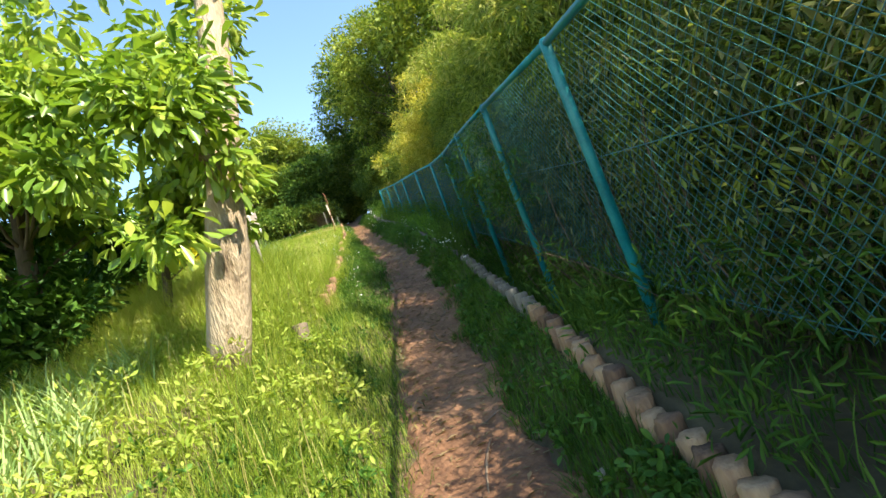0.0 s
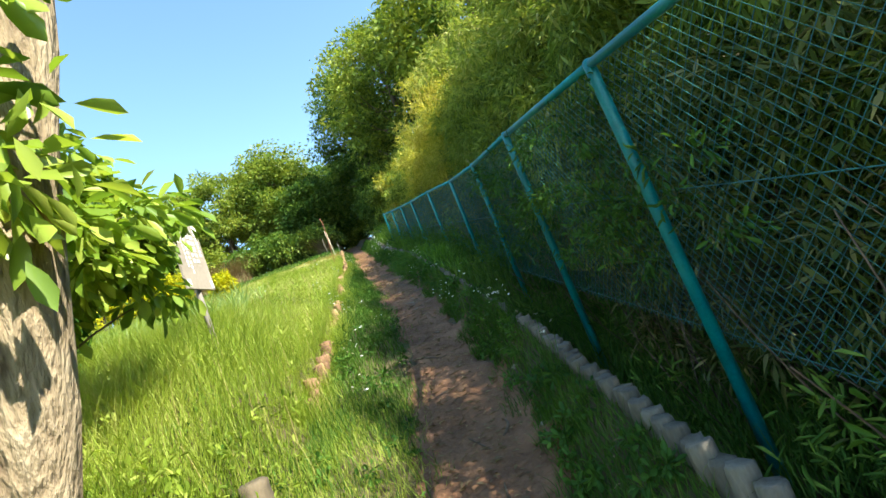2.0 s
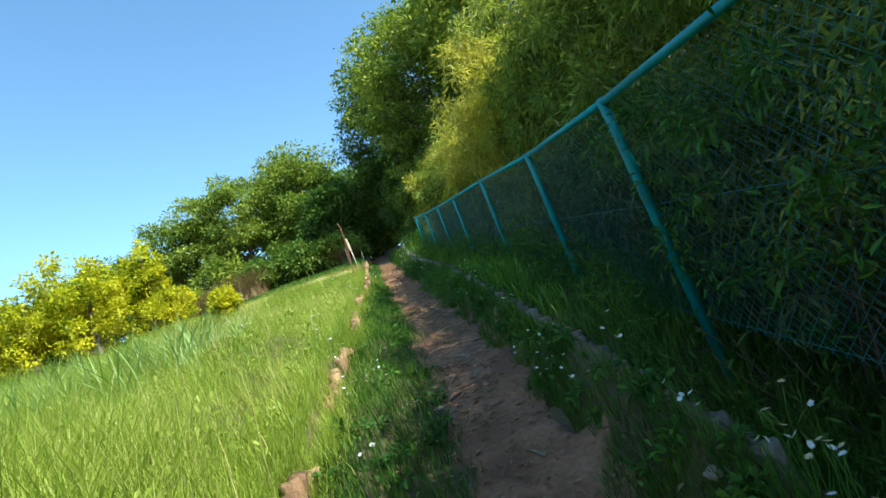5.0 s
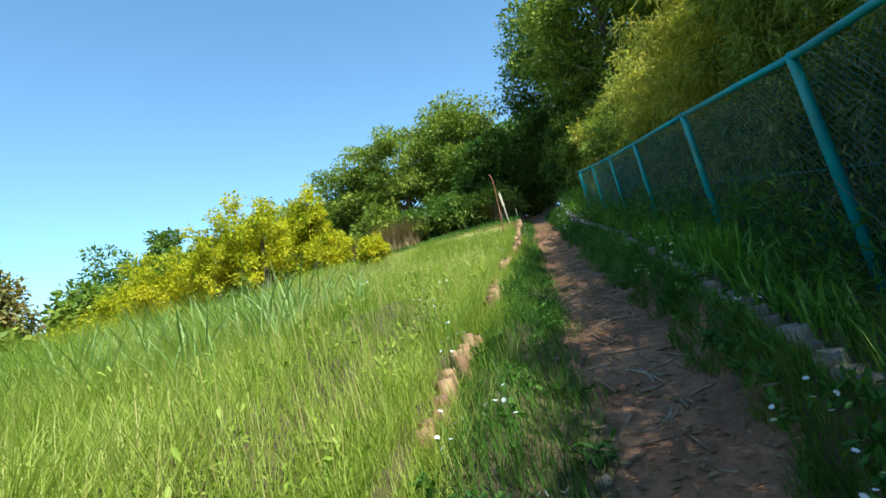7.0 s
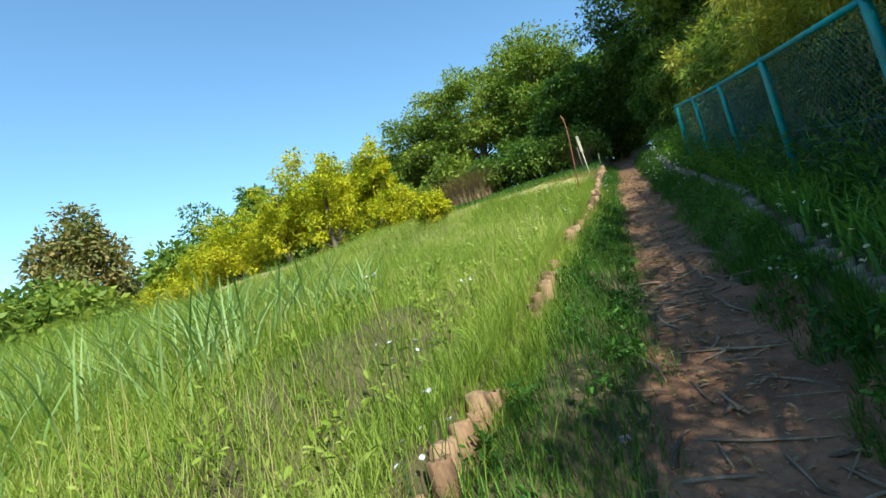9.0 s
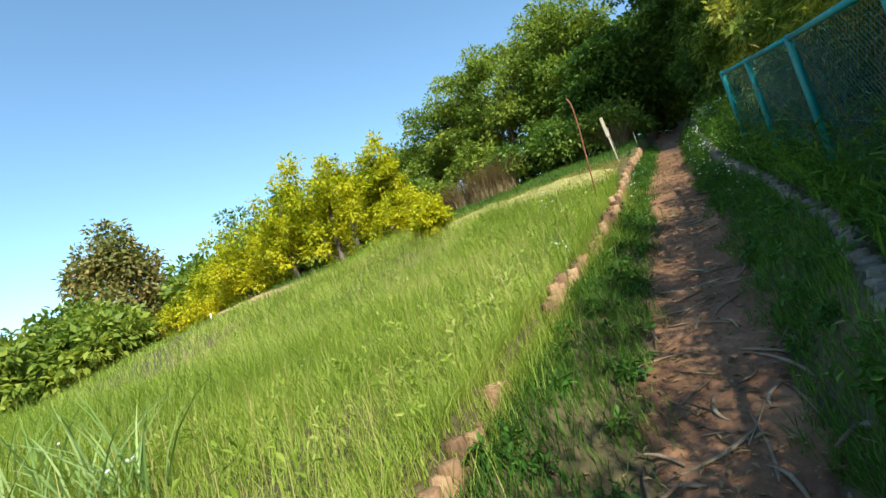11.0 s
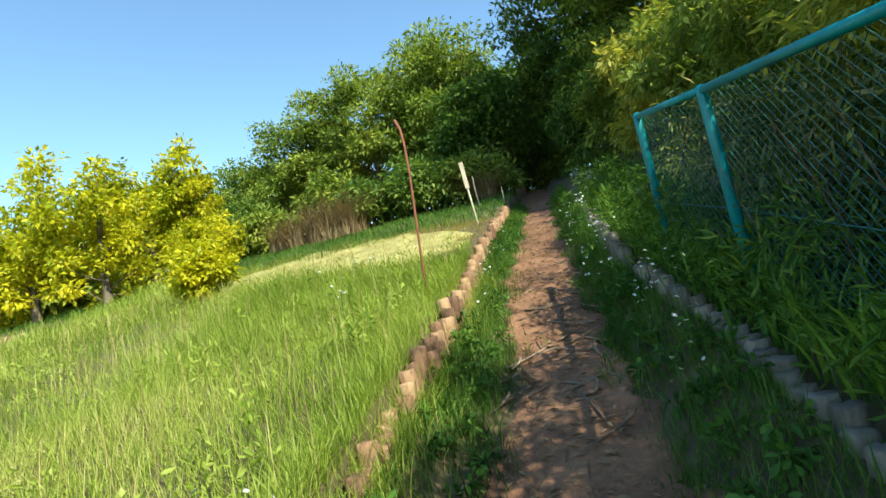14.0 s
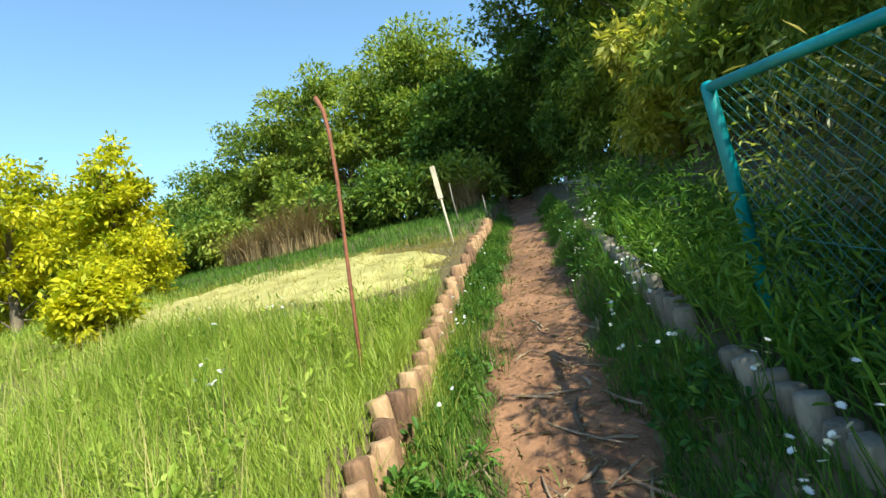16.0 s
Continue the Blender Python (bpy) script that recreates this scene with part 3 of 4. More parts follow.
    # taller growth up the slope
    tall = [(-3, 6.5, 6), (0.5, 6.2, 6.2), (4, 6.3, 6.0), (7.5, 6.6, 6.2), (11, 6.6, 5.6), (14.5, 6.6, 4.8), (18, 6.6, 4.2), (21.5, 6.0, 3.8), (25, 5.6, 3.4)]
    for k, (yy, xx, h) in enumerate(tall):
        c = dome(rg, 95, 2.0, 2.2, h * 0.5, h * 0.5, 0.45, -0.8)
        plant_tree("shrub", (xx, yy, land_z(xx, yy)), "tall golden-green bamboo thicket on the slope", "shrub", h * 0.8, 0.05, c, 0.3 + 0.3 * rg.random(len(c)), 130, 0.2, 0.2,
                   BAMBOO_GOLD if 16 < yy < 19 else BAMBOO, BARK_DARK, 60 + k, "thicket up the slope", droop=0.4, shell=0.25, limbs=30)
    # thicket along the path past the fence
    for k, (xx, yy, h, m) in enumerate([(3.8, 22.6, 2.4, BAMBOO), (3.5, 25.2, 3.0, BAMBOO_GOLD), (3.1, 27.8, 3.6, FOREST), (2.4, 30.5, 3.8, FOREST_DARK)]):
        c = dome(rg, 100, 1.2, 1.5, h * 0.55, h * 0.5, 0.4, -0.8)
        plant_tree("shrub", (xx, yy, land_z(xx, yy)), "dense leafy thicket overhanging the path", "shrub", h * 0.8, 0.04, c, np.full(len(c), 0.36), 110, 0.17, 0.35,
                   m, BARK_DARK, 80 + k, "thicket past the fence", droop=0.4, shell=0.25, limbs=20)

    # wood ahead
    wood = [(-3.6, 40, 9.0, 3.6, FOREST), (-8.0, 41, 9.1, 4.2, FOREST), (-12.5, 42, 8.0, 4.0, FOREST), (-17.0, 43, 6.4, 3.6, FOREST), (-6.0, 46, 10.4, 2.2, FOREST),
            (3.4, 36, 11.5, 3.2, FOREST_DARK), (7.0, 33, 12.0, 4.6, FOREST_DARK), (5.4, 29.5, 11.5, 3.8, FOREST), (8.6, 24.5, 12.0, 3.6, FOREST), (12, 29, 11, 4.8, FOREST), (14, 20, 5.5, 3.8, FOREST),
            (13, 10, 5.5, 3.8, FOREST_DARK), (13, 1, 5.5, 3.8, FOREST_DARK), (-0.8, 47, 9, 4, FOREST_DARK), (-1.4, 37, 5.2, 2.2, FOREST_DARK), (0.6, 43, 6.5, 3.0, FOREST_DARK), (2.8, 46, 8, 3.5, FOREST_DARK)]
    for k, (xx, yy, h, r, m) in enumerate(wood):
        c = dome(rg, 70 if xx > 10 else 135, r, r, h * 0.42, h * 0.56, 0.6, -0.75)
        plant_tree("tree", (xx, yy, land_z(xx, yy)), "tall leafy woodland tree with layered branches", "tree", h * 0.75, 0.2, c, 0.7 + 0.45 * rg.random(len(c)), 165 if xx < 8 and yy < 44 else 90, 0.23 if xx < 8 and yy < 44 else 0.32, 0.45,
                   m, BARK_DARK, 100 + k, "trees of the wood", flat=0.32, droop=0.2, limbs=26)
    # undergrowth at the foot of the wood
    for k, (xx, yy, h) in enumerate([(-1.6, 32.5, 1.8), (-3.6, 32.2, 1.9), (-5.8, 32.0, 1.8), (-10.5, 32.5, 2.0), (-13, 33, 2.2), (-4.6, 35.5, 3), (-9, 36, 3.2), (-14, 37, 3.2), (-18, 38, 3), (0.2, 42.0, 2.6), (-1.2, 42.5, 3.0), (1.6, 42.5, 3.0), (2.2, 38.5, 2.6), (-2.2, 39, 2.6), (0.3, 46, 3.5)]):
        c = dome(rg, 60, 1.5, 1.2, h * 0.5, h * 0.45, 0.4, -0.8)
        plant_tree("shrub", (xx, yy, land_z(xx, yy)), "dark green shrub at the foot of the wood", "shrub", h * 0.7, 0.04, c, np.full(len(c), 0.42), 70, 0.24, 0.4,
                   FOREST_DARK if k % 3 else FOREST, BARK_DARK, 140 + k, "shrubs at the wood's foot", limbs=12)

    # yellow-green fruit trees in the meadow
    for k, (xx, yy, h, r) in enumerate([(-10.7, 25.2, 4.3, 1.8), (-9.3, 26.6, 4.0, 1.1), (-12.9, 25.0, 3.6, 1.7), (-8.0, 25.6, 1.7, 0.9), (-4.7, 21.4, 0.9, 0.42), (-13.5, 29.8, 4.2, 1.9), (-16.0, 25.6, 3.1, 1.8), (-19.5, 26.5, 3.0, 1.8), (-23.0, 27.5, 3.0, 1.9)]):
        c = dome(rg, 80, r, r, h * 0.52, h * 0.5, 0.3, -0.95)
        plant_tree("fruit_tree", (xx, yy, land_z(xx, yy)), "low fruit tree with bright yellow-green leaves", "tree", h * 0.55, 0.11, c, 0.1 + 0.1 * r + 0.095 * r * rg.random(len(c)), 95, 0.15 if r > 1 else 0.1, 0.5,
                   YELLOW, BARK_DARK, 160 + k, "fruit trees in the meadow", flat=0.8, limbs=16, shell=0.3)
    # far trees across the valley
    for k, (xx, yy, h, r, m, nm) in enumerate([(-36.5, 31.5, 11.8, 4.6, CONIFER, "conifer_tree"), (-40.5, 48.3, 13.6, 3.6, FOREST_DARK, "tree"), (-37.4, 51, 14.4, 3.6, FOREST_DARK, "conifer_tree"), (-40, 43, 8, 4, REED, "tree"),
                                               (-46, 40, 8, 5, FOREST, "tree"), (-30, 52, 10, 4, FOREST, "tree"), (-44, 30, 7, 4, FOREST, "tree"), (-40, 36, 6, 4, YELLOW, "tree"), (-50, 25, 7, 5, FOREST, "tree"), (-26, 56, 10, 5, FOREST, "tree"), (-25, 24, 3.6, 2.2, FOREST, "tree"), (-24, 30, 4.6, 2.6, FOREST, "tree"), (-20.5, 32, 4.2, 2.4, FOREST, "tree"), (-28, 21, 5.5, 2.6, FOREST, "tree"), (-18.5, 32, 4.0, 2.2, FOREST, "tree"), (-30, 26, 6, 3, FOREST, "tree")]):
        z0 = land_z(xx, yy)
        c = dome(rg, 66, r, r, h * 0.46, h * 0.52, 0.55, -0.85)
        if nm == "conifer_tree":
            c[:, :2] *= np.clip(1.35 - (c[:, 2:3] / h), 0.2, 1)
        plant_tree(nm, (xx, yy, z0), "distant " + ("brownish cypress" if nm != "tree" else "leafy tree") + " beyond the meadow", "tree", h * 0.8, 0.2, c, np.full(len(c), 0.25 * r), 150 if nm == 'conifer_tree' else 80, 0.42, 0.5,
                   m, BARK_DARK, 200 + k, "far trees", flat=0.8, limbs=8)


vegetation()


# ---- grasses ----
def scatter(rg, n, x0, x1, y0, y1):
    return x0 + (x1 - x0) * rg.random(n), y0 + (y1 - y0) * rg.random(n)


def grass(name, label, x, y, h, w, mat, lean=0.4, seg=3, seed=1):
    rg = np.random.default_rng(seed)
    v, q, t = blades(rg, x, y, land(x, y), h, w, lean, seg=seg)
    return tagged(new(name, mixed_mesh(name, v, q, t, mat)), label, "grass", kind="stuff")


def grasses():
    rg = np.random.default_rng(21)
    # meadow, thinner with distance from the path
    X, Y = [], []
    for n, x0, x1, y0, y1 in ((85000, -3.0, -0.2, 1.5, 20.5), (12000, -0.28, -0.2, 6, 20.5), (50000, -8, -2.6, 1.5, 21.5), (17000, -17, -6, 1, 24), (7000, -30, -13, 0, 32), (7000, -12, -5, 19, 25.5), (7000, -3.5, -0.4, -4, 2), (5000, -14, -3, -6, 2)):
        a, b = scatter(rg, n, x0, x1, y0, y1)
        X.append(a), Y.append(b)
    x, y = np.concatenate(X), np.concatenate(Y)
    keep = (np.sin(x * 1.3 + y * 0.7) + np.sin(y * 1.9 - x) + rg.random(len(x)) * 3) > -1.9
    x, y = x[keep], y[keep]
    keep = ~((x < -9.5) & (y > 21.2 - 0.12 * (x + 12)))
    x, y = x[keep], y[keep]
    tallness = 0.20 + 0.05 * np.sin(x * 6 + y * 4) * np.sin(5 * y - 3 * x) + 0.12 * np.sin(x * 0.9 + y * 0.5) * np.sin(y * 0.7) + 0.18 * rg.random(len(x)) ** 1.5 + 0.44 * smooth(-1, -4.5, x) * smooth(5, 9, y) * smooth(16.5, 13, y) + 0.34 * smooth(-0.5, -0.9, x) * smooth(3.0, 4.5, y) * smooth(9.0, 7.5, y)
    tallness *= 0.75 + 0.25 * smooth(3.5, 6, y)
    tallness *= 1 - 0.35 * smooth(-0.8, -0.3, x)
    x = np.where(x > -0.2801, log_left(y) - 0.02 - 0.45 * rg.random(len(x)), x)
    far = smooth(-2, -12, x)
    grass("meadow_grass", "sunlit tall green meadow grass", x, y, tallness * (1 + 0.2 * far), 0.005 + 0.011 * far, GRASS, 0.85, seed=31)
    # seeding stems and dry blades among it
    x, y = scatter(rg, 6500, -9, -0.3, 1.5, 21)
    grass("dry_meadow_grass", "scattered dry straw-coloured blades in the meadow", x, y, 0.25 + 0.36 * rg.random(len(x)), np.full(len(x), 0.005), GRASS_DRY, 0.3, seed=32)
    # mown straw
    x, y = scatter(rg, 34000, -9, -0.35, 20.2, 27)
    keep = (y > 20.6 - 0.35 * (x + 0.3) * 0 + 0.5 * np.sin(x * 2)) & (y < 24.6 - 0.25 * (x + 0.3) + 0.5 * np.sin(x * 3))
    x, y = x[keep], y[keep]
    grass("mown_straw", "pale mown straw lying on the meadow", x, y, 0.06 + 0.16 * rg.random(len(x)), np.full(len(x), 0.008), GRASS_DRY, 2.6, seg=2, seed=33)
    # grass before the wood, its shade painted by the darker grass colour
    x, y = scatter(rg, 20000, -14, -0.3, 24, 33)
    grass("upper_meadow_grass", "short green grass before the wood, shade in its colour", x, y, 0.12 + 0.15 * rg.random(len(x)), np.full(len(x), 0.016), SHADE_GRASS, 0.5, seg=2, seed=34)
    # banks of the path, in grass darkened for shade
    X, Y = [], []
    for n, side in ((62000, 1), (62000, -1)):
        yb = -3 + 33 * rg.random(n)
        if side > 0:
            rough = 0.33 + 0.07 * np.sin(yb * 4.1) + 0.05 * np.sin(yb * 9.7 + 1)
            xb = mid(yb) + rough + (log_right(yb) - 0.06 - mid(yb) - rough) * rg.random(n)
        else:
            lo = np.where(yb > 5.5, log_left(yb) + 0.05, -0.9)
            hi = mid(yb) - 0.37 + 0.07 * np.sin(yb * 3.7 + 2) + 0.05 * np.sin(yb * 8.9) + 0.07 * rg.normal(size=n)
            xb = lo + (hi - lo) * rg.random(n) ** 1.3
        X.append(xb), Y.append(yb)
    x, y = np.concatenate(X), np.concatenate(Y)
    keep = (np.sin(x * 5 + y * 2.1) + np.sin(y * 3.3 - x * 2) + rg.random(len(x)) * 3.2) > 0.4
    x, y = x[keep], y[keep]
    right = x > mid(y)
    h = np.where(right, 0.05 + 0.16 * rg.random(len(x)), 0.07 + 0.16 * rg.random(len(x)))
    grass("shade_bank_grass", "green grass on the banks of the path, darkened for shade", x, y, h, np.full(len(x), 0.007), SHADE_GRASS, 0.6, seed=35)
    # short sward beside the lower path, in the meadow grass's sunlit colour
    yb = -3 + 9.5 * rg.random(26000)
    xb = -1.0 + (mid(yb) - 0.40 + 1.0 + 0.08 * rg.normal(size=26000)) * rg.random(26000)
    grass("verge_grass", "short grass beside the lower path in the sunlit colour", xb, yb, 0.05 + 0.17 * rg.random(26000) ** 1.4, np.full(26000, 0.006), GRASS, 0.9, seed=42)
    # tufts drooping over the left logs
    yb = 6 + 15 * rg.random(22000)
    yb = yb[np.sin(yb * 2.3 + 0.4) + 1.5 * rg.random(len(yb)) > 0.25]
    xb = log_left(yb) + 0.11 * rg.normal(size=len(yb)) - 0.03
    grass("edge_grass", "grass tufts hanging over the log edging", xb, yb, 0.16 + 0.2 * rg.random(len(yb)), np.full(len(yb), 0.005), GRASS, 0.9, seed=39)
    # bed under the fence, shade put into the grass colour
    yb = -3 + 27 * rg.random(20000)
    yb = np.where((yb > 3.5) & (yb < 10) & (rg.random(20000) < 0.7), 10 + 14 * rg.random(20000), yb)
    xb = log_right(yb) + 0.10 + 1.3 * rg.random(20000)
    grass("fence_undergrowth", "grass under the fence, its colour darkened for shade", xb, yb, 0.10 + 0.22 * rg.random(20000), np.full(20000, 0.008), SHADE_GRASS, 0.6, seed=36)
    # tall pale grass clumps in the meadow and arching tufts by the near trees
    X, Y, Hh = [], [], []
    for k in range(150):
        if k < 100:
            cx, cy, hh = -1.7 - 4.2 * rg.random(), 9.6 + 2.8 * rg.random(), 0.72
        else:
            cx, cy, hh = -1.5 - 1.3 * rg.random(), 1.6 + 2.2 * rg.random(), 0.5
        m = 16
        X.append(cx + rg.normal(size=m) * 0.07), Y.append(cy + rg.normal(size=m) * 0.07), Hh.append(hh * (0.6 + 0.6 * rg.random(m)))
    x, y, h = np.concatenate(X), np.concatenate(Y), np.concatenate(Hh)
    grass("tall_grass_tufts", "tufts of tall broad-bladed pale green grass", x, y, h, np.full(len(x), 0.016), TALL_BLADES, 0.8, seg=4, seed=38)
    # slender bamboo grass in the sunken bed behind the logs, colour darkened for shade
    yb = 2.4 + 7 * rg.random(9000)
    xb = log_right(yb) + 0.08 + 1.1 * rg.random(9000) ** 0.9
    grass("bed_grass", "sparse slender blades in the sunken bed under the fence, shade in their colour", xb, yb, 0.12 + 0.5 * rg.random(9000) ** 1.6, np.full(9000, 0.008), SHADE_GRASS, 0.7, seed=41)
    # sword-leaved plants below the fence
    X, Y, Hh = [], [], []
    for k in range(190):
        cy = 9.5 + 12.5 * rg.random()
        cx = float(log_right(cy)) + 0.14 + 0.32 * rg.random()
        m = 12
        X.append(cx + rg.normal(size=m) * 0.06), Y.append(cy + rg.normal(size=m) * 0.07), Hh.append((0.2 + 0.24 * rg.random(m)) * (1.25 if cy > 15.5 else 1.0))
    x, y, h = np.concatenate(X), np.concatenate(Y), np.concatenate(Hh)
    grass("sword_leaved_plants", "clumps of broad sword-shaped green leaves below the fence", x, y, h, np.full(len(x), 0.022), IRIS, 0.7, seg=4, seed=37)


grasses()


# ---- undergrowth ----
def undergrowth():
    rg = np.random.default_rng(51)
    # leafy tangle at the fence's foot, in the shade-darkened grass green
    n = 560
    y = -2.5 + 27 * rg.random(n)
    fx = np.interp(y, [p[1] for p in FENCE] + [40], [p[0] for p in FENCE] + [1.6])
    y = np.where((y > 3.2) & (y < 8.5) & (rg.random(n) < 0.6), 10 + 12 * rg.random(n), y)
    fx = np.interp(y, [p[1] for p in FENCE] + [40], [p[0] for p in FENCE] + [1.6])
    x = np.maximum(fx - 0.35 + 0.9 * rg.random(n), log_right(y) + 0.12)
    z = land(x, y) + 0.12 + 0.5 * rg.random(n) ** 1.5
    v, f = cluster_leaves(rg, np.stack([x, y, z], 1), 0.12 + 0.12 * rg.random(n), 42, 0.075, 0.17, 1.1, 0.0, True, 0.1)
    tagged(new("undergrowth", np_mesh("undergrowth", v, f, SHADE_GRASS)), "leafy undergrowth at the foot of the fence, shade in its colour", "undergrowth", kind="stuff")
    # climbers on the wire
    n = 260
    y = -2 + 22 * rg.random(n)
    keep = np.sin(y * 1.1 + 0.5) + rg.random(n) * 1.6 > 0.9
    y = y[keep]
    fx = np.interp(y, [p[1] for p in FENCE], [p[0] for p in FENCE])
    top = np.interp(y, [p[1] for p in FENCE], FENCE_TOP)
    z = top - 0.15 - 1.2 * rg.random(len(y)) ** 0.8
    v, f = cluster_leaves(rg, np.stack([fx + 0.3 + 0.15 * rg.random(len(y)), y, z], 1), np.full(len(y), 0.2), 46, 0.085, 0.2, 1.0, 0.6, True, 0.1)
    tagged(new("climbing_plants", np_mesh("climbers", v, f, BAMBOO)), "climbers growing through the fence wire", "climbers", kind="stuff")
    # slender leaves close behind the wire, from the ground up; colour darkened for shade
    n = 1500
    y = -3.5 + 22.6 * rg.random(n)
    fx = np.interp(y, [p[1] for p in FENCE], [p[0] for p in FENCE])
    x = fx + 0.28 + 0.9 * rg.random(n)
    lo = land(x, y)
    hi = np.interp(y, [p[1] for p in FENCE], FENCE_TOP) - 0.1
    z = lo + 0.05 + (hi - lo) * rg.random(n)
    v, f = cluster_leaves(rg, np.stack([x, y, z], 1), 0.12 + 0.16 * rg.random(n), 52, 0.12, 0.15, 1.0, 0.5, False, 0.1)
    tagged(new("bamboo_grass", np_mesh("bamboo_grass", v, f, SHADE_BAMBOO)), "dense slender bamboo grass close behind the fence wire, darkened for shade", "undergrowth", kind="stuff")
    # branches that push through the wire, in the shade-darkened weed green
    n = 75
    y = 3.4 + 4.8 * rg.random(n)
    fx = np.interp(y, [p[1] for p in FENCE], [p[0] for p in FENCE])
    z = np.interp(y, [p[1] for p in FENCE], FENCE_TOP) - 0.1 - 1.1 * rg.random(n)
    v, f = cluster_leaves(rg, np.stack([fx - 0.05 + 0.1 * rg.random(n), y, z], 1), 0.10 + 0.1 * rg.random(n), 48, 0.062, 0.24, 0.8, 0.4, True, 0.1)
    tagged(new("climbing_plants", np_mesh("wire_climbers", v, f, SHADE_WEED)), "leafy green branches pushing through the fence wire", "climbers", kind="stuff")
    # dead canes behind the wire, added partly to darken the thicket's shaded foot
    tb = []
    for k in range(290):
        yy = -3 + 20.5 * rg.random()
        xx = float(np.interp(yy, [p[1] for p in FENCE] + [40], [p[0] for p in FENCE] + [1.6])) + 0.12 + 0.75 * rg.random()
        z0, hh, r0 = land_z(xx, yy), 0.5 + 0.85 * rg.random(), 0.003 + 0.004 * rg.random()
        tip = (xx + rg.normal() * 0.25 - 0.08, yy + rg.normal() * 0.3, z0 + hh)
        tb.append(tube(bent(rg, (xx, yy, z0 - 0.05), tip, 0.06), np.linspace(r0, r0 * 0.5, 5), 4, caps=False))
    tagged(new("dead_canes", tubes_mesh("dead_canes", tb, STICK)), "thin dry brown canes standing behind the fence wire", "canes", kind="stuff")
    # weeds on both banks, shade put into their green
    n = 480
    y = -2 + 28 * rg.random(n)
    right = rg.random(n) < 0.5
    lo = np.where(right, mid(y) + 0.42, np.where(y < 6, -1.3, log_left(y) + 0.06))
    hi = np.where(right, log_right(y) - 0.06, mid(y) - 0.40)
    x = lo + (hi - lo) * rg.random(n)
    z = land(x, y) + 0.03 + 0.07 * rg.random(n)
    v, f = cluster_leaves(rg, np.stack([x, y, z], 1), 0.05 + 0.07 * rg.random(n), 34, 0.05, 0.42, 0.6, 0.1, True, 0.05)
    tagged(new("bank_weeds", np_mesh("bank_weeds", v, f, SHADE_WEED)), "low leafy weeds on the banks of the path", "weeds", kind="stuff")
    # weeds in the meadow
    n = 700
    x, y = -0.5 - 7.5 * rg.random(n) ** 1.6, 1 + 20 * rg.random(n)
    z = land(x, y) + 0.08 + 0.16 * rg.random(n)
    v, f = cluster_leaves(rg, np.stack([x, y, z], 1), 0.07 + 0.09 * rg.random(n), 22, 0.05, 0.35, 1.3, -0.3, True, 0.05)
    tagged(new("meadow_weeds", np_mesh("meadow_weeds", v, f, GRASS)), "leafy weeds among the meadow grass", "weeds", kind="stuff")
    n = 170
    y = 0.8 + 3.8 * rg.random(n)
    x = -0.15 - 2.2 * rg.random(n)
    z = land(x, y) + 0.06 + 0.22 * rg.random(n) ** 1.4
    v, f = cluster_leaves(rg, np.stack([x, y, z], 1), 0.07 + 0.10 * rg.random(n), 30, 0.05, 0.42, 0.8, 0.0, True, 0.05)
    tagged(new("tangled_weeds", np_mesh("tangled_weeds", v, f, GRASS)), "tangle of sunlit leafy weeds under the near trees", "weeds", kind="stuff")
    # litter of leaves and chips on the path
    n = 11000
    y = -2 + 27 * rg.random(n)
    x = mid(y) - 0.06 + rg.normal(size=n) * 0.36
    z = land(x, y) + 0.056 - 0.03 * (np.abs(x - mid(y)) > 0.38)
    ax = np.stack([rg.normal(size=n), rg.normal(size=n), rg.normal(size=n) * 0.08], 1)
    nr = np.stack([rg.normal(size=n) * 0.2, rg.normal(size=n) * 0.2, np.ones(n)], 1)
    L = 0.015 + 0.07 * rg.random(n) ** 2
    v, f = leaf_arrays(np.stack([x, y, z], 1), ax, nr, L, L * 0.3)
    tagged(new("leaf_litter", np_mesh("leaf_litter", v, f, REED)), "dry brown leaf litter and bark chips on the path", "litter", kind="stuff")


undergrowth()


# ---- straw patch and bare terrace ----
def patch(name, label, cx, cy, rx, ry, mat, seed, skew=0.0):
    rg = np.random.default_rng(seed)
    ph = rg.random(4) * 6
    a = np.linspace(0, 2 * np.pi, 72, endpoint=False)
    rr = np.linspace(0, 1, 14)
    A, R = np.meshgrid(a, rr)
    k = 1 + 0.10 * np.sin(3 * A + ph[0]) + 0.07 * np.sin(7 * A + ph[1]) + 0.04 * np.sin(13 * A + ph[2])
    X = cx + rx * R * k * np.cos(A)
    Y = cy + ry * R * k * np.sin(A) + skew * (X - cx)
    Z = land(X.ravel(), Y.ravel()).reshape(X.shape) + 0.05 - 0.09 * smooth(0.8, 1.0, R)
    v = np.stack([X.ravel(), Y.ravel(), Z.ravel()], 1)
    i, j = np.meshgrid(np.arange(13), np.arange(72), indexing="ij")
    f = np.stack([i * 72 + j, i * 72 + (j + 1) % 72, (i + 1) * 72 + (j + 1) % 72, (i + 1) * 72 + j], -1).reshape(-1, 4)[:, ::-1]
    tagged(new(name, np_mesh(name, v, f, mat, True)), label, "ground", kind="structure")


patch("straw_patch", "pale mown straw covering the meadow", -3.6, 23.2, 3.4, 1.9, STRAW_SOIL, 1, -0.30)
patch("earth_patch", "bare tan earth terrace below the fruit trees", -17.0, 23.6, 7.0, 1.3, EARTH, 2, -0.15)


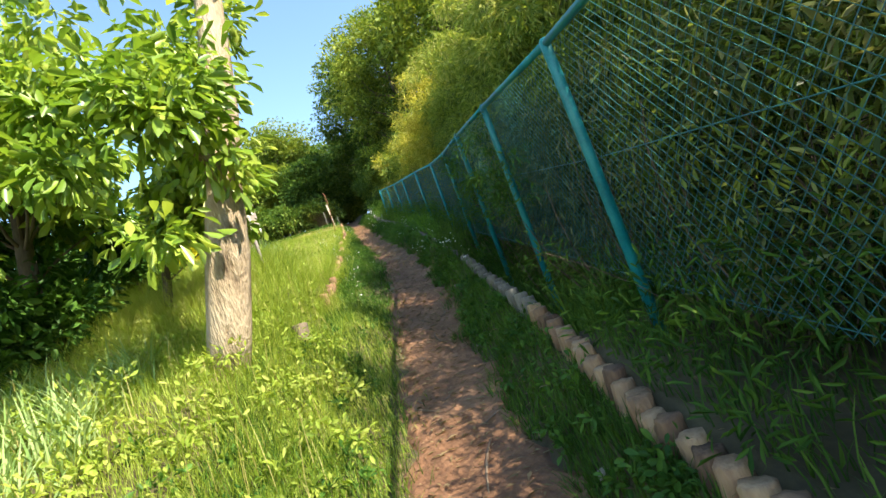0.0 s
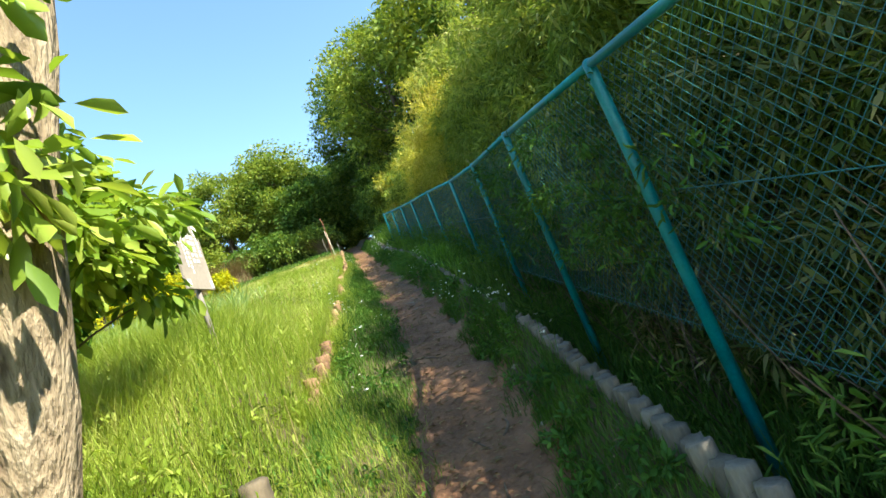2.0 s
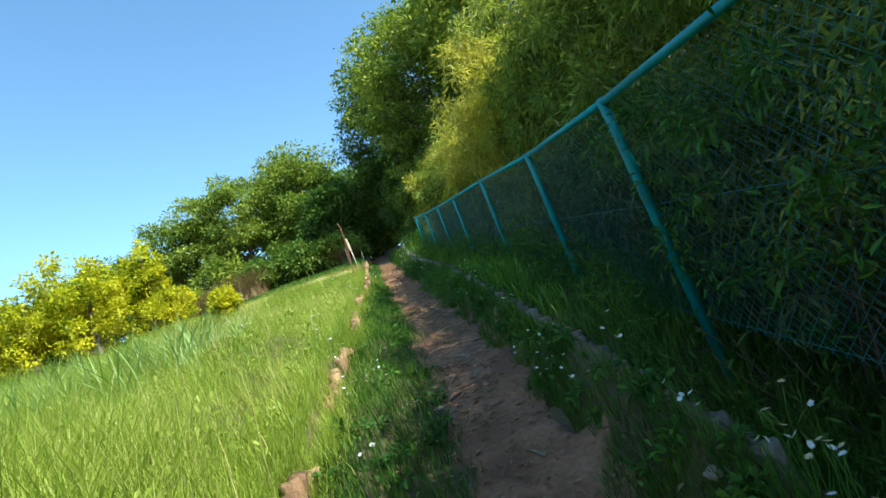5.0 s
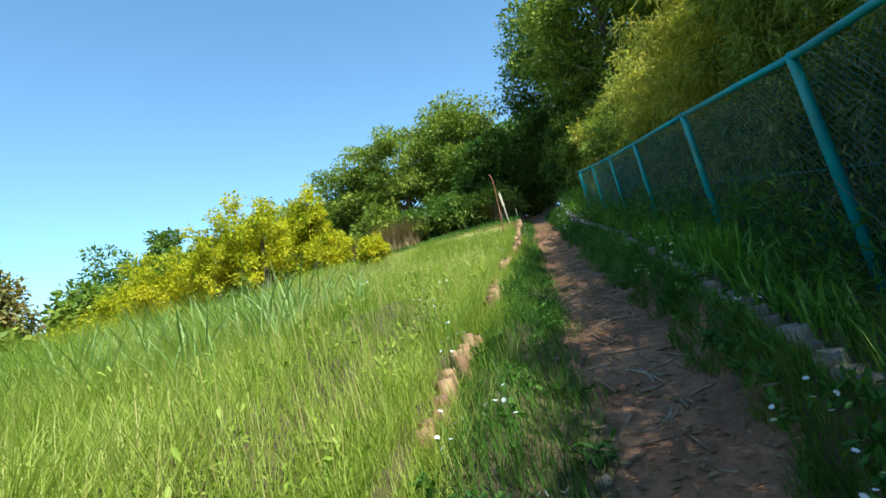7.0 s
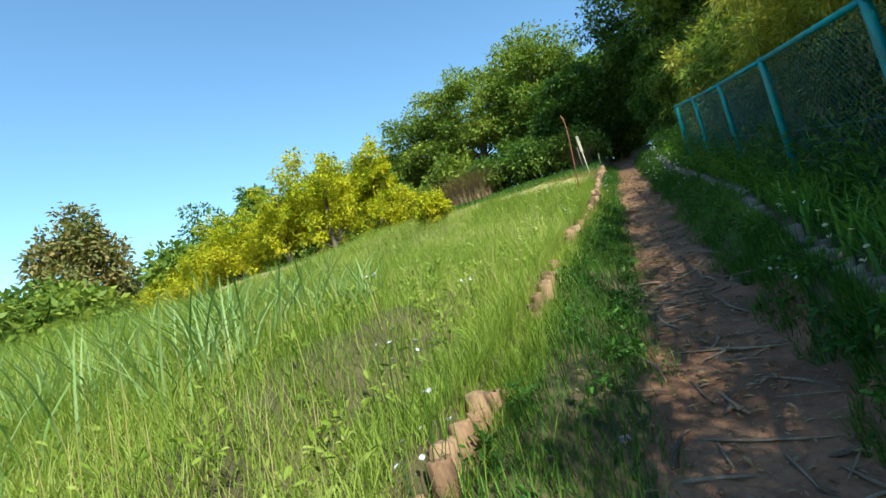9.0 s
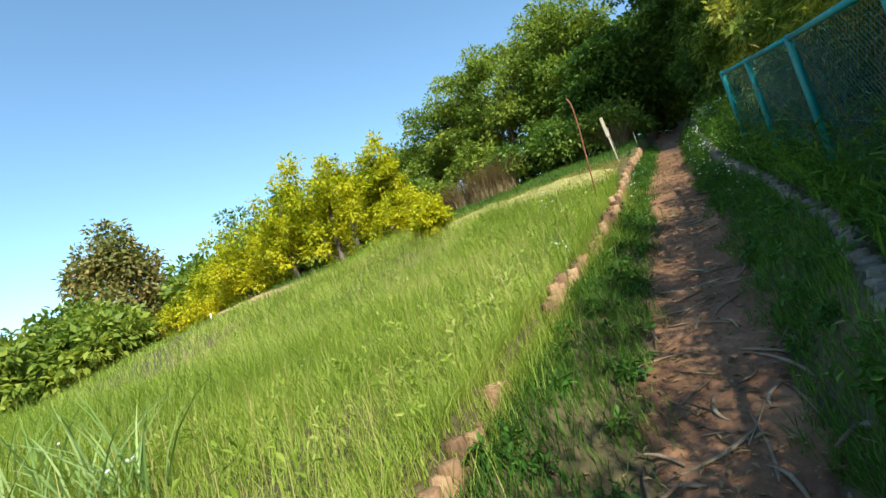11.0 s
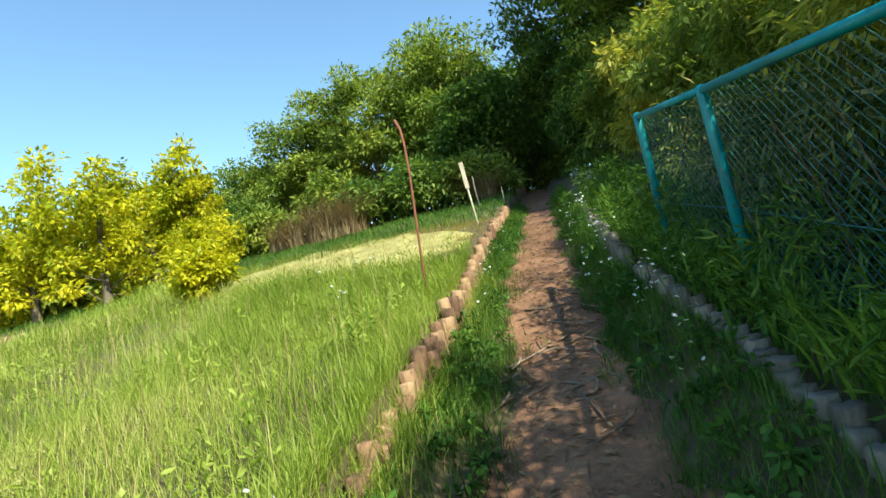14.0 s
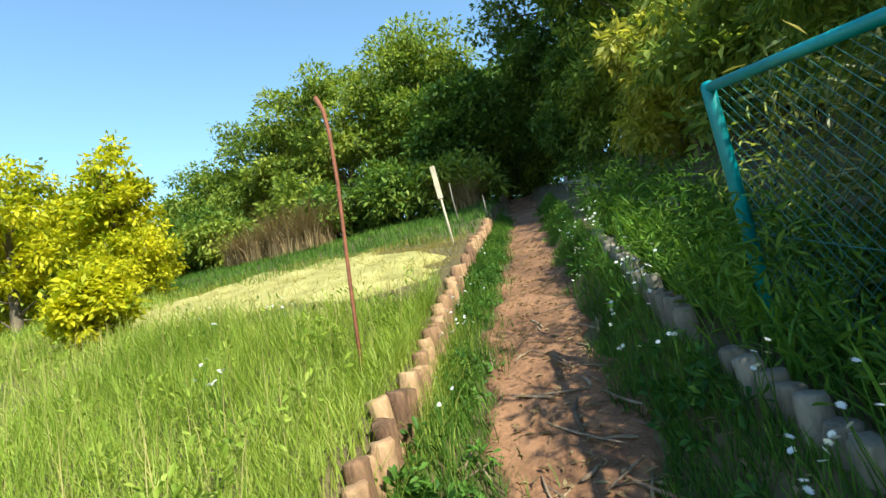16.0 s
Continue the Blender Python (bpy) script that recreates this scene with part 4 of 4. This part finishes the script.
# ---- signboard ----
def block(sx, sy, sz, bev=0.004):
    bm = bmesh.new()
    bmesh.ops.create_cube(bm, size=1.0)
    bmesh.ops.scale(bm, vec=(sx, sy, sz), verts=bm.verts)
    if bev:
        bmesh.ops.bevel(bm, geom=bm.edges[:], offset=bev, segments=2, affect="EDGES")
    return bm


def mesh_of(name, bm, mat, move=(0, 0, 0)):
    bmesh.ops.translate(bm, vec=move, verts=bm.verts)
    me = bpy.data.meshes.new(name)
    bm.to_mesh(me)
    bm.free()
    me.materials.append(mat)
    return me


SZ = land_z(-1.05, 6.4)
sign = thing("signboard", pose(-1.05, 6.4, SZ, 0, -2, 81), "faded grey-brown signboard with white writing on a post", "sign")
part("board", mesh_of("board", block(0.48, 0.022, 0.65), SIGN_FACE, (0, 0, 2.34 - SZ)), sign)
part("post", tubes_mesh("sign_post", [tube([(0, 0.035, -0.3), (0, 0.035, 2.45 - SZ)], [0.024, 0.024], 10)], POLE_GREY), sign, "grey steel post")
rg = np.random.default_rng(9)
for col, (cx, top, n, w, hgt) in enumerate([(0.17, 0.30, 9, 0.034, 0.036), (0.085, 0.30, 7, 0.050, 0.052), (0.02, 0.30, 7, 0.036, 0.052), (-0.055, 0.2, 10, 0.030, 0.04), (-0.11, 0.2, 9, 0.024, 0.034), (-0.165, 0.2, 3, 0.022, 0.036)]):
    z = top
    for q in range(n):
        if rg.random() < 0.88 and z - hgt > -0.31:
            part("writing", mesh_of("writing", block(w * (0.7 + 0.4 * rg.random()), 0.003, hgt * (0.6 + 0.3 * rg.random()), 0), SIGN_WHITE, (cx, -0.0135, 2.34 - SZ + z)), sign)
        z -= hgt * 1.12
for cx, cz in ((-0.2, 0.27), (0.2, -0.27), (-0.19, -0.27), (0.205, 0.27)):
    part("worn_patch", mesh_of("worn_patch", block(0.05, 0.003, 0.07, 0), SIGN_WHITE, (cx, -0.0138, 2.34 - SZ + cz)), sign)

# ---- rod, stakes and posts ----
rod = thing("metal_rod", pose(-0.45, 19.12, land_z(-0.45, 19.12), 0, 2.5, 0), "thin rusty metal rod with a bent tip standing in the grass", "rod")
rh = 1.76
line = [(0, 0, -0.3), (0.0, 0, 0.5), (0.01, 0, 1.2), (0.0, 0, rh - 0.25), (-0.02, 0, rh - 0.1), (-0.06, 0, rh)]
part("rod", tubes_mesh("rod", [tube(line, [0.012, 0.012, 0.012, 0.013, 0.014, 0.016], 8, wob=0.04)], RUST), rod)
stake = thing("wooden_stake", pose(-0.5, 23.3, land_z(-0.5, 23.3), 0, -4, 0), "leaning pale wooden stake with a thicker upper slat", "stake")
part("shaft", tubes_mesh("stake", [tube([(0, 0, -0.3), (0, 0, 1.0)], [0.017, 0.017], 8, wob=0.05)], STAKE_WOOD), stake)
part("slat", mesh_of("slat", block(0.075, 0.03, 0.5, 0.006), STAKE_WOOD, (0, -0.012, 0.93)), stake, "flat pale wooden slat")
for sx, sy, sh in ((-0.35, 27.5, 0.75), (-0.95, 27.0, 0.9)):
    s = thing("wooden_stake", pose(sx, sy, land_z(sx, sy), 3, -3, 0), "thin weathered wooden stake in the grass", "stake", "thin stakes")
    part("shaft", tubes_mesh("thin_stake", [tube([(0, 0, -0.3), (0, 0, sh * 0.6), (0.02, 0, sh)], [0.016, 0.015, 0.011], 7, wob=0.06)], RAIL_WOOD), s)
for sx, sy in ((-17.5, 24.4), (-20.4, 24.9)):
    s = thing("marker_post", pose(sx, sy, land_z(sx, sy), 0, 6, 0), "short white painted marker post", "post", "white marker posts")
    part("shaft", tubes_mesh("marker", [tube([(0, 0, -0.2), (0, 0, 0.55), (0, 0, 0.57)], [0.03, 0.03, 0.02], 8)], WHITE_PAINT), s)

stump = thing("tree_stump", pose(-0.64, 4.72, land_z(-0.64, 4.72)), "short dark weathered stump among the weeds", "stump")
part("stump_wood", tubes_mesh("stump", [tube([(0, 0, -0.2), (0, 0, 0.02), (0.01, 0, 0.15), (0.012, 0, 0.19), (0.012, 0, 0.2)], [0.12, 0.10, 0.085, 0.08, 0.06], 12, wob=0.07)], BARK_DARK), stump)

# ---- low log rail past the fence ----
rail = thing("log_rail", pose(1.95, 21.5, 0), "weathered grey log rail on short posts beside the path", "rail")
RP = [(2.02, 21.5, 4.98), (2.0, 24.0, 5.65), (1.8, 26.8, 6.45), (1.6, 29.5, 7.1)]
for x, y, z in RP:
    part("post", tubes_mesh("rail_post", [tube([(x - 1.95, y - 21.5, land_z(x, y) - 0.2), (x - 1.95, y - 21.5, z), (x - 1.95, y - 21.5, z + 0.12)], [0.06, 0.058, 0.052], 10, wob=0.05)], RAIL_WOOD), rail)
for p, q in zip(RP[:-1], RP[1:]):
    o = np.array([1.95, 21.5, 0])
    part("rail", tubes_mesh("rail_log", [tube([np.array(p) - o + (-0.08, -0.15, 0), np.array(q) - o + (-0.08, 0.15, 0)], [0.045, 0.04], 9, wob=0.04)], RAIL_WOOD), rail)


# ---- dry reeds before the wood ----
def reeds(x, y, h, r, seed):
    rg = np.random.default_rng(seed)
    t = thing("reed_clump", pose(x, y, land_z(x, y)), "clump of dry brown reeds at the wood's foot", "reeds", "dry reeds")
    n = 420
    a, d = rg.random(n) * 6.283, r * rg.random(n) ** 0.6
    v, q, tr = blades(rg, d * np.cos(a), d * np.sin(a), np.zeros(n), h * (0.6 + 0.5 * rg.random(n)), np.full(n, 0.022), 0.95, seg=4)
    part("reed_tuft", mixed_mesh("reed_stalks", v, q, tr, REED), t)


for k, (x, y, h, r) in enumerate([(-6.9, 30.6, 1.7, 0.7), (-6.1, 30.8, 1.8, 0.6), (-7.9, 30.8, 1.5, 0.7), (-8.9, 31.2, 1.3, 0.6), (-1.3, 31.5, 1.2, 0.4)]):
    reeds(x, y, h, r, 300 + k)


# ---- wild flowers ----
def flower_plant(seed, height):
    rg = np.random.default_rng(seed)
    t = thing("wildflower", pose(0, 0, 0), "white daisy-like wildflower in the grass", "flower", "white wildflowers")
    for k in range(int(rg.integers(4, 7))):
        top = np.array([rg.normal() * 0.05, rg.normal() * 0.05, height * (0.75 + 0.35 * rg.random())])
        stem = part("stem", tubes_mesh("flower_stem", [tube(bent(rg, (0, 0, -0.03), top, 0.06), np.linspace(0.003, 0.0018, 5), 4)], SHADE_GRASS), t)
        n = 15
        a = np.arange(n) * 2 * np.pi / n
        tilt = Euler((rg.normal() * 0.5, rg.normal() * 0.5, 0)).to_matrix()
        turn = np.array(tilt)
        ax = np.stack([np.cos(a), np.sin(a), 0.25 + 0.3 * rg.random(n)], 1) @ turn.T
        up = np.repeat(turn[:, 2][None], n, 0)
        v, f = leaf_arrays(np.repeat(top[None], n, 0), ax, up, np.full(n, 0.0145), np.full(n, 0.0055))
        part("blossom", np_mesh("blossom", v, f, PETAL), stem, "white petals")
    return t


rg = np.random.default_rng(77)
plants = [flower_plant(500 + k, h) for k, h in enumerate((0.32, 0.4, 0.36, 0.45))]
spots = [(-0.38, 15.9), (-0.3, 16.1), (-0.2, 10.05), (-0.32, 10.2), (-0.28, 9.9), (-0.5, 10.3), (-0.6, 11.8), (-1.0, 18.5), (-1.2, 18.8), (-1.1, 19.6), (-1.5, 20.0), (-1.8, 19.7),
         (0.0, 20.1), (-0.05, 20.3), (0.05, 19.9), (0.02, 20.5), (-0.08, 20.0), (0.06, 20.7), (-0.02, 19.6), (0.1, 18.6), (-2.2, 14.0), (-3.0, 12.5), (-1.6, 12.2), (0.0, 22.5), (-0.05, 22.8)]
for k in range(40):
    yy = (5 + 18 * rg.random()) if k < 26 else 17 + 5 * rg.random()
    spots.append((float(log_right(yy)) - 0.05 - 0.3 * rg.random() ** 1.5, yy))
for k in range(7):
    yy = 4.5 + 5 * rg.random()
    spots.append((float(mid(yy)) - 0.55 - 0.4 * rg.random(), yy))
for k, (x, y) in enumerate(spots):
    m = pose(x, y, land_z(x, y), 0, 0, rg.random() * 360)
    if k < 4:
        plants[k].matrix_world = m
    else:
        copy_thing(plants[k % 4], m)


# ---- sticks and stones on the path ----
def stick_mesh(seed):
    rg = np.random.default_rng(seed)
    L = 0.10 + 0.45 * rg.random() ** 1.8
    line = bent(rg, (-L / 2, 0, 0), (L / 2, 0, 0), 0.05)
    line[:, 2] *= 0.15
    w = 0.004 + 0.011 * rg.random()
    v, q, t = tube(line, w * np.array([0.6, 1, 1, 0.8, 0.35]), 6, wob=0.1, seed=seed)
    v[:, 2] *= 0.6
    return tubes_mesh("stick", [(v, q, t)], STICK)


sticks = [stick_mesh(k) for k in range(12)]
for k in range(210):
    yy = (9.0 + 11.5 * rg.random()) if k < 165 else 1 + 21 * rg.random()
    xx = float(mid(yy)) + rg.normal() * 0.26
    e = abs(xx - float(mid(yy)))
    if e > 0.5:
        continue
    ob = new("stick", sticks[int(rg.integers(12))])
    ob.matrix_world = pose(xx, yy, land_z(xx, yy) + 0.052 - 0.05 * max(0, e - 0.32), 0, math.degrees(-math.atan(0.24)) * 0.0, 0) @ pose(0, 0, 0, 13, 0, 0) @ pose(0, 0, 0, 0, 0, rg.random() * 360)
    tagged(ob, "dry brown stick lying on the bare path", "stick", "sticks on the path")


def stone_mesh(seed):
    rg = np.random.default_rng(seed)
    bm = bmesh.new()
    bmesh.ops.create_icosphere(bm, subdivisions=2, radius=1)
    for v in bm.verts:
        v.co *= 0.8 + 0.35 * noise.noise(v.co * 1.3 + Vector((seed, 0, 0))) + 0.1 * rg.random()
        v.co.z *= 0.6
    return mesh_of("stone", bm, STONE)


stones = [stone_mesh(k) for k in range(4)]
for k in range(22):
    yy = 0.5 + 7 * rg.random() if k < 14 else 8 + 12 * rg.random()
    side = 1 if rg.random() < 0.6 else -1
    xx = float(mid(yy)) + side * (0.38 + 0.2 * rg.random())
    s = 0.015 + 0.03 * rg.random()
    ob = new("stone", stones[k % 4])
    ob.matrix_world = pose(xx, yy, land_z(xx, yy) + s * 0.25, 10, 5, rg.random() * 360) @ Matrix.Scale(s, 4)
    tagged(ob, "small grey-brown stone at the path's edge", "stone", "stones by the path")
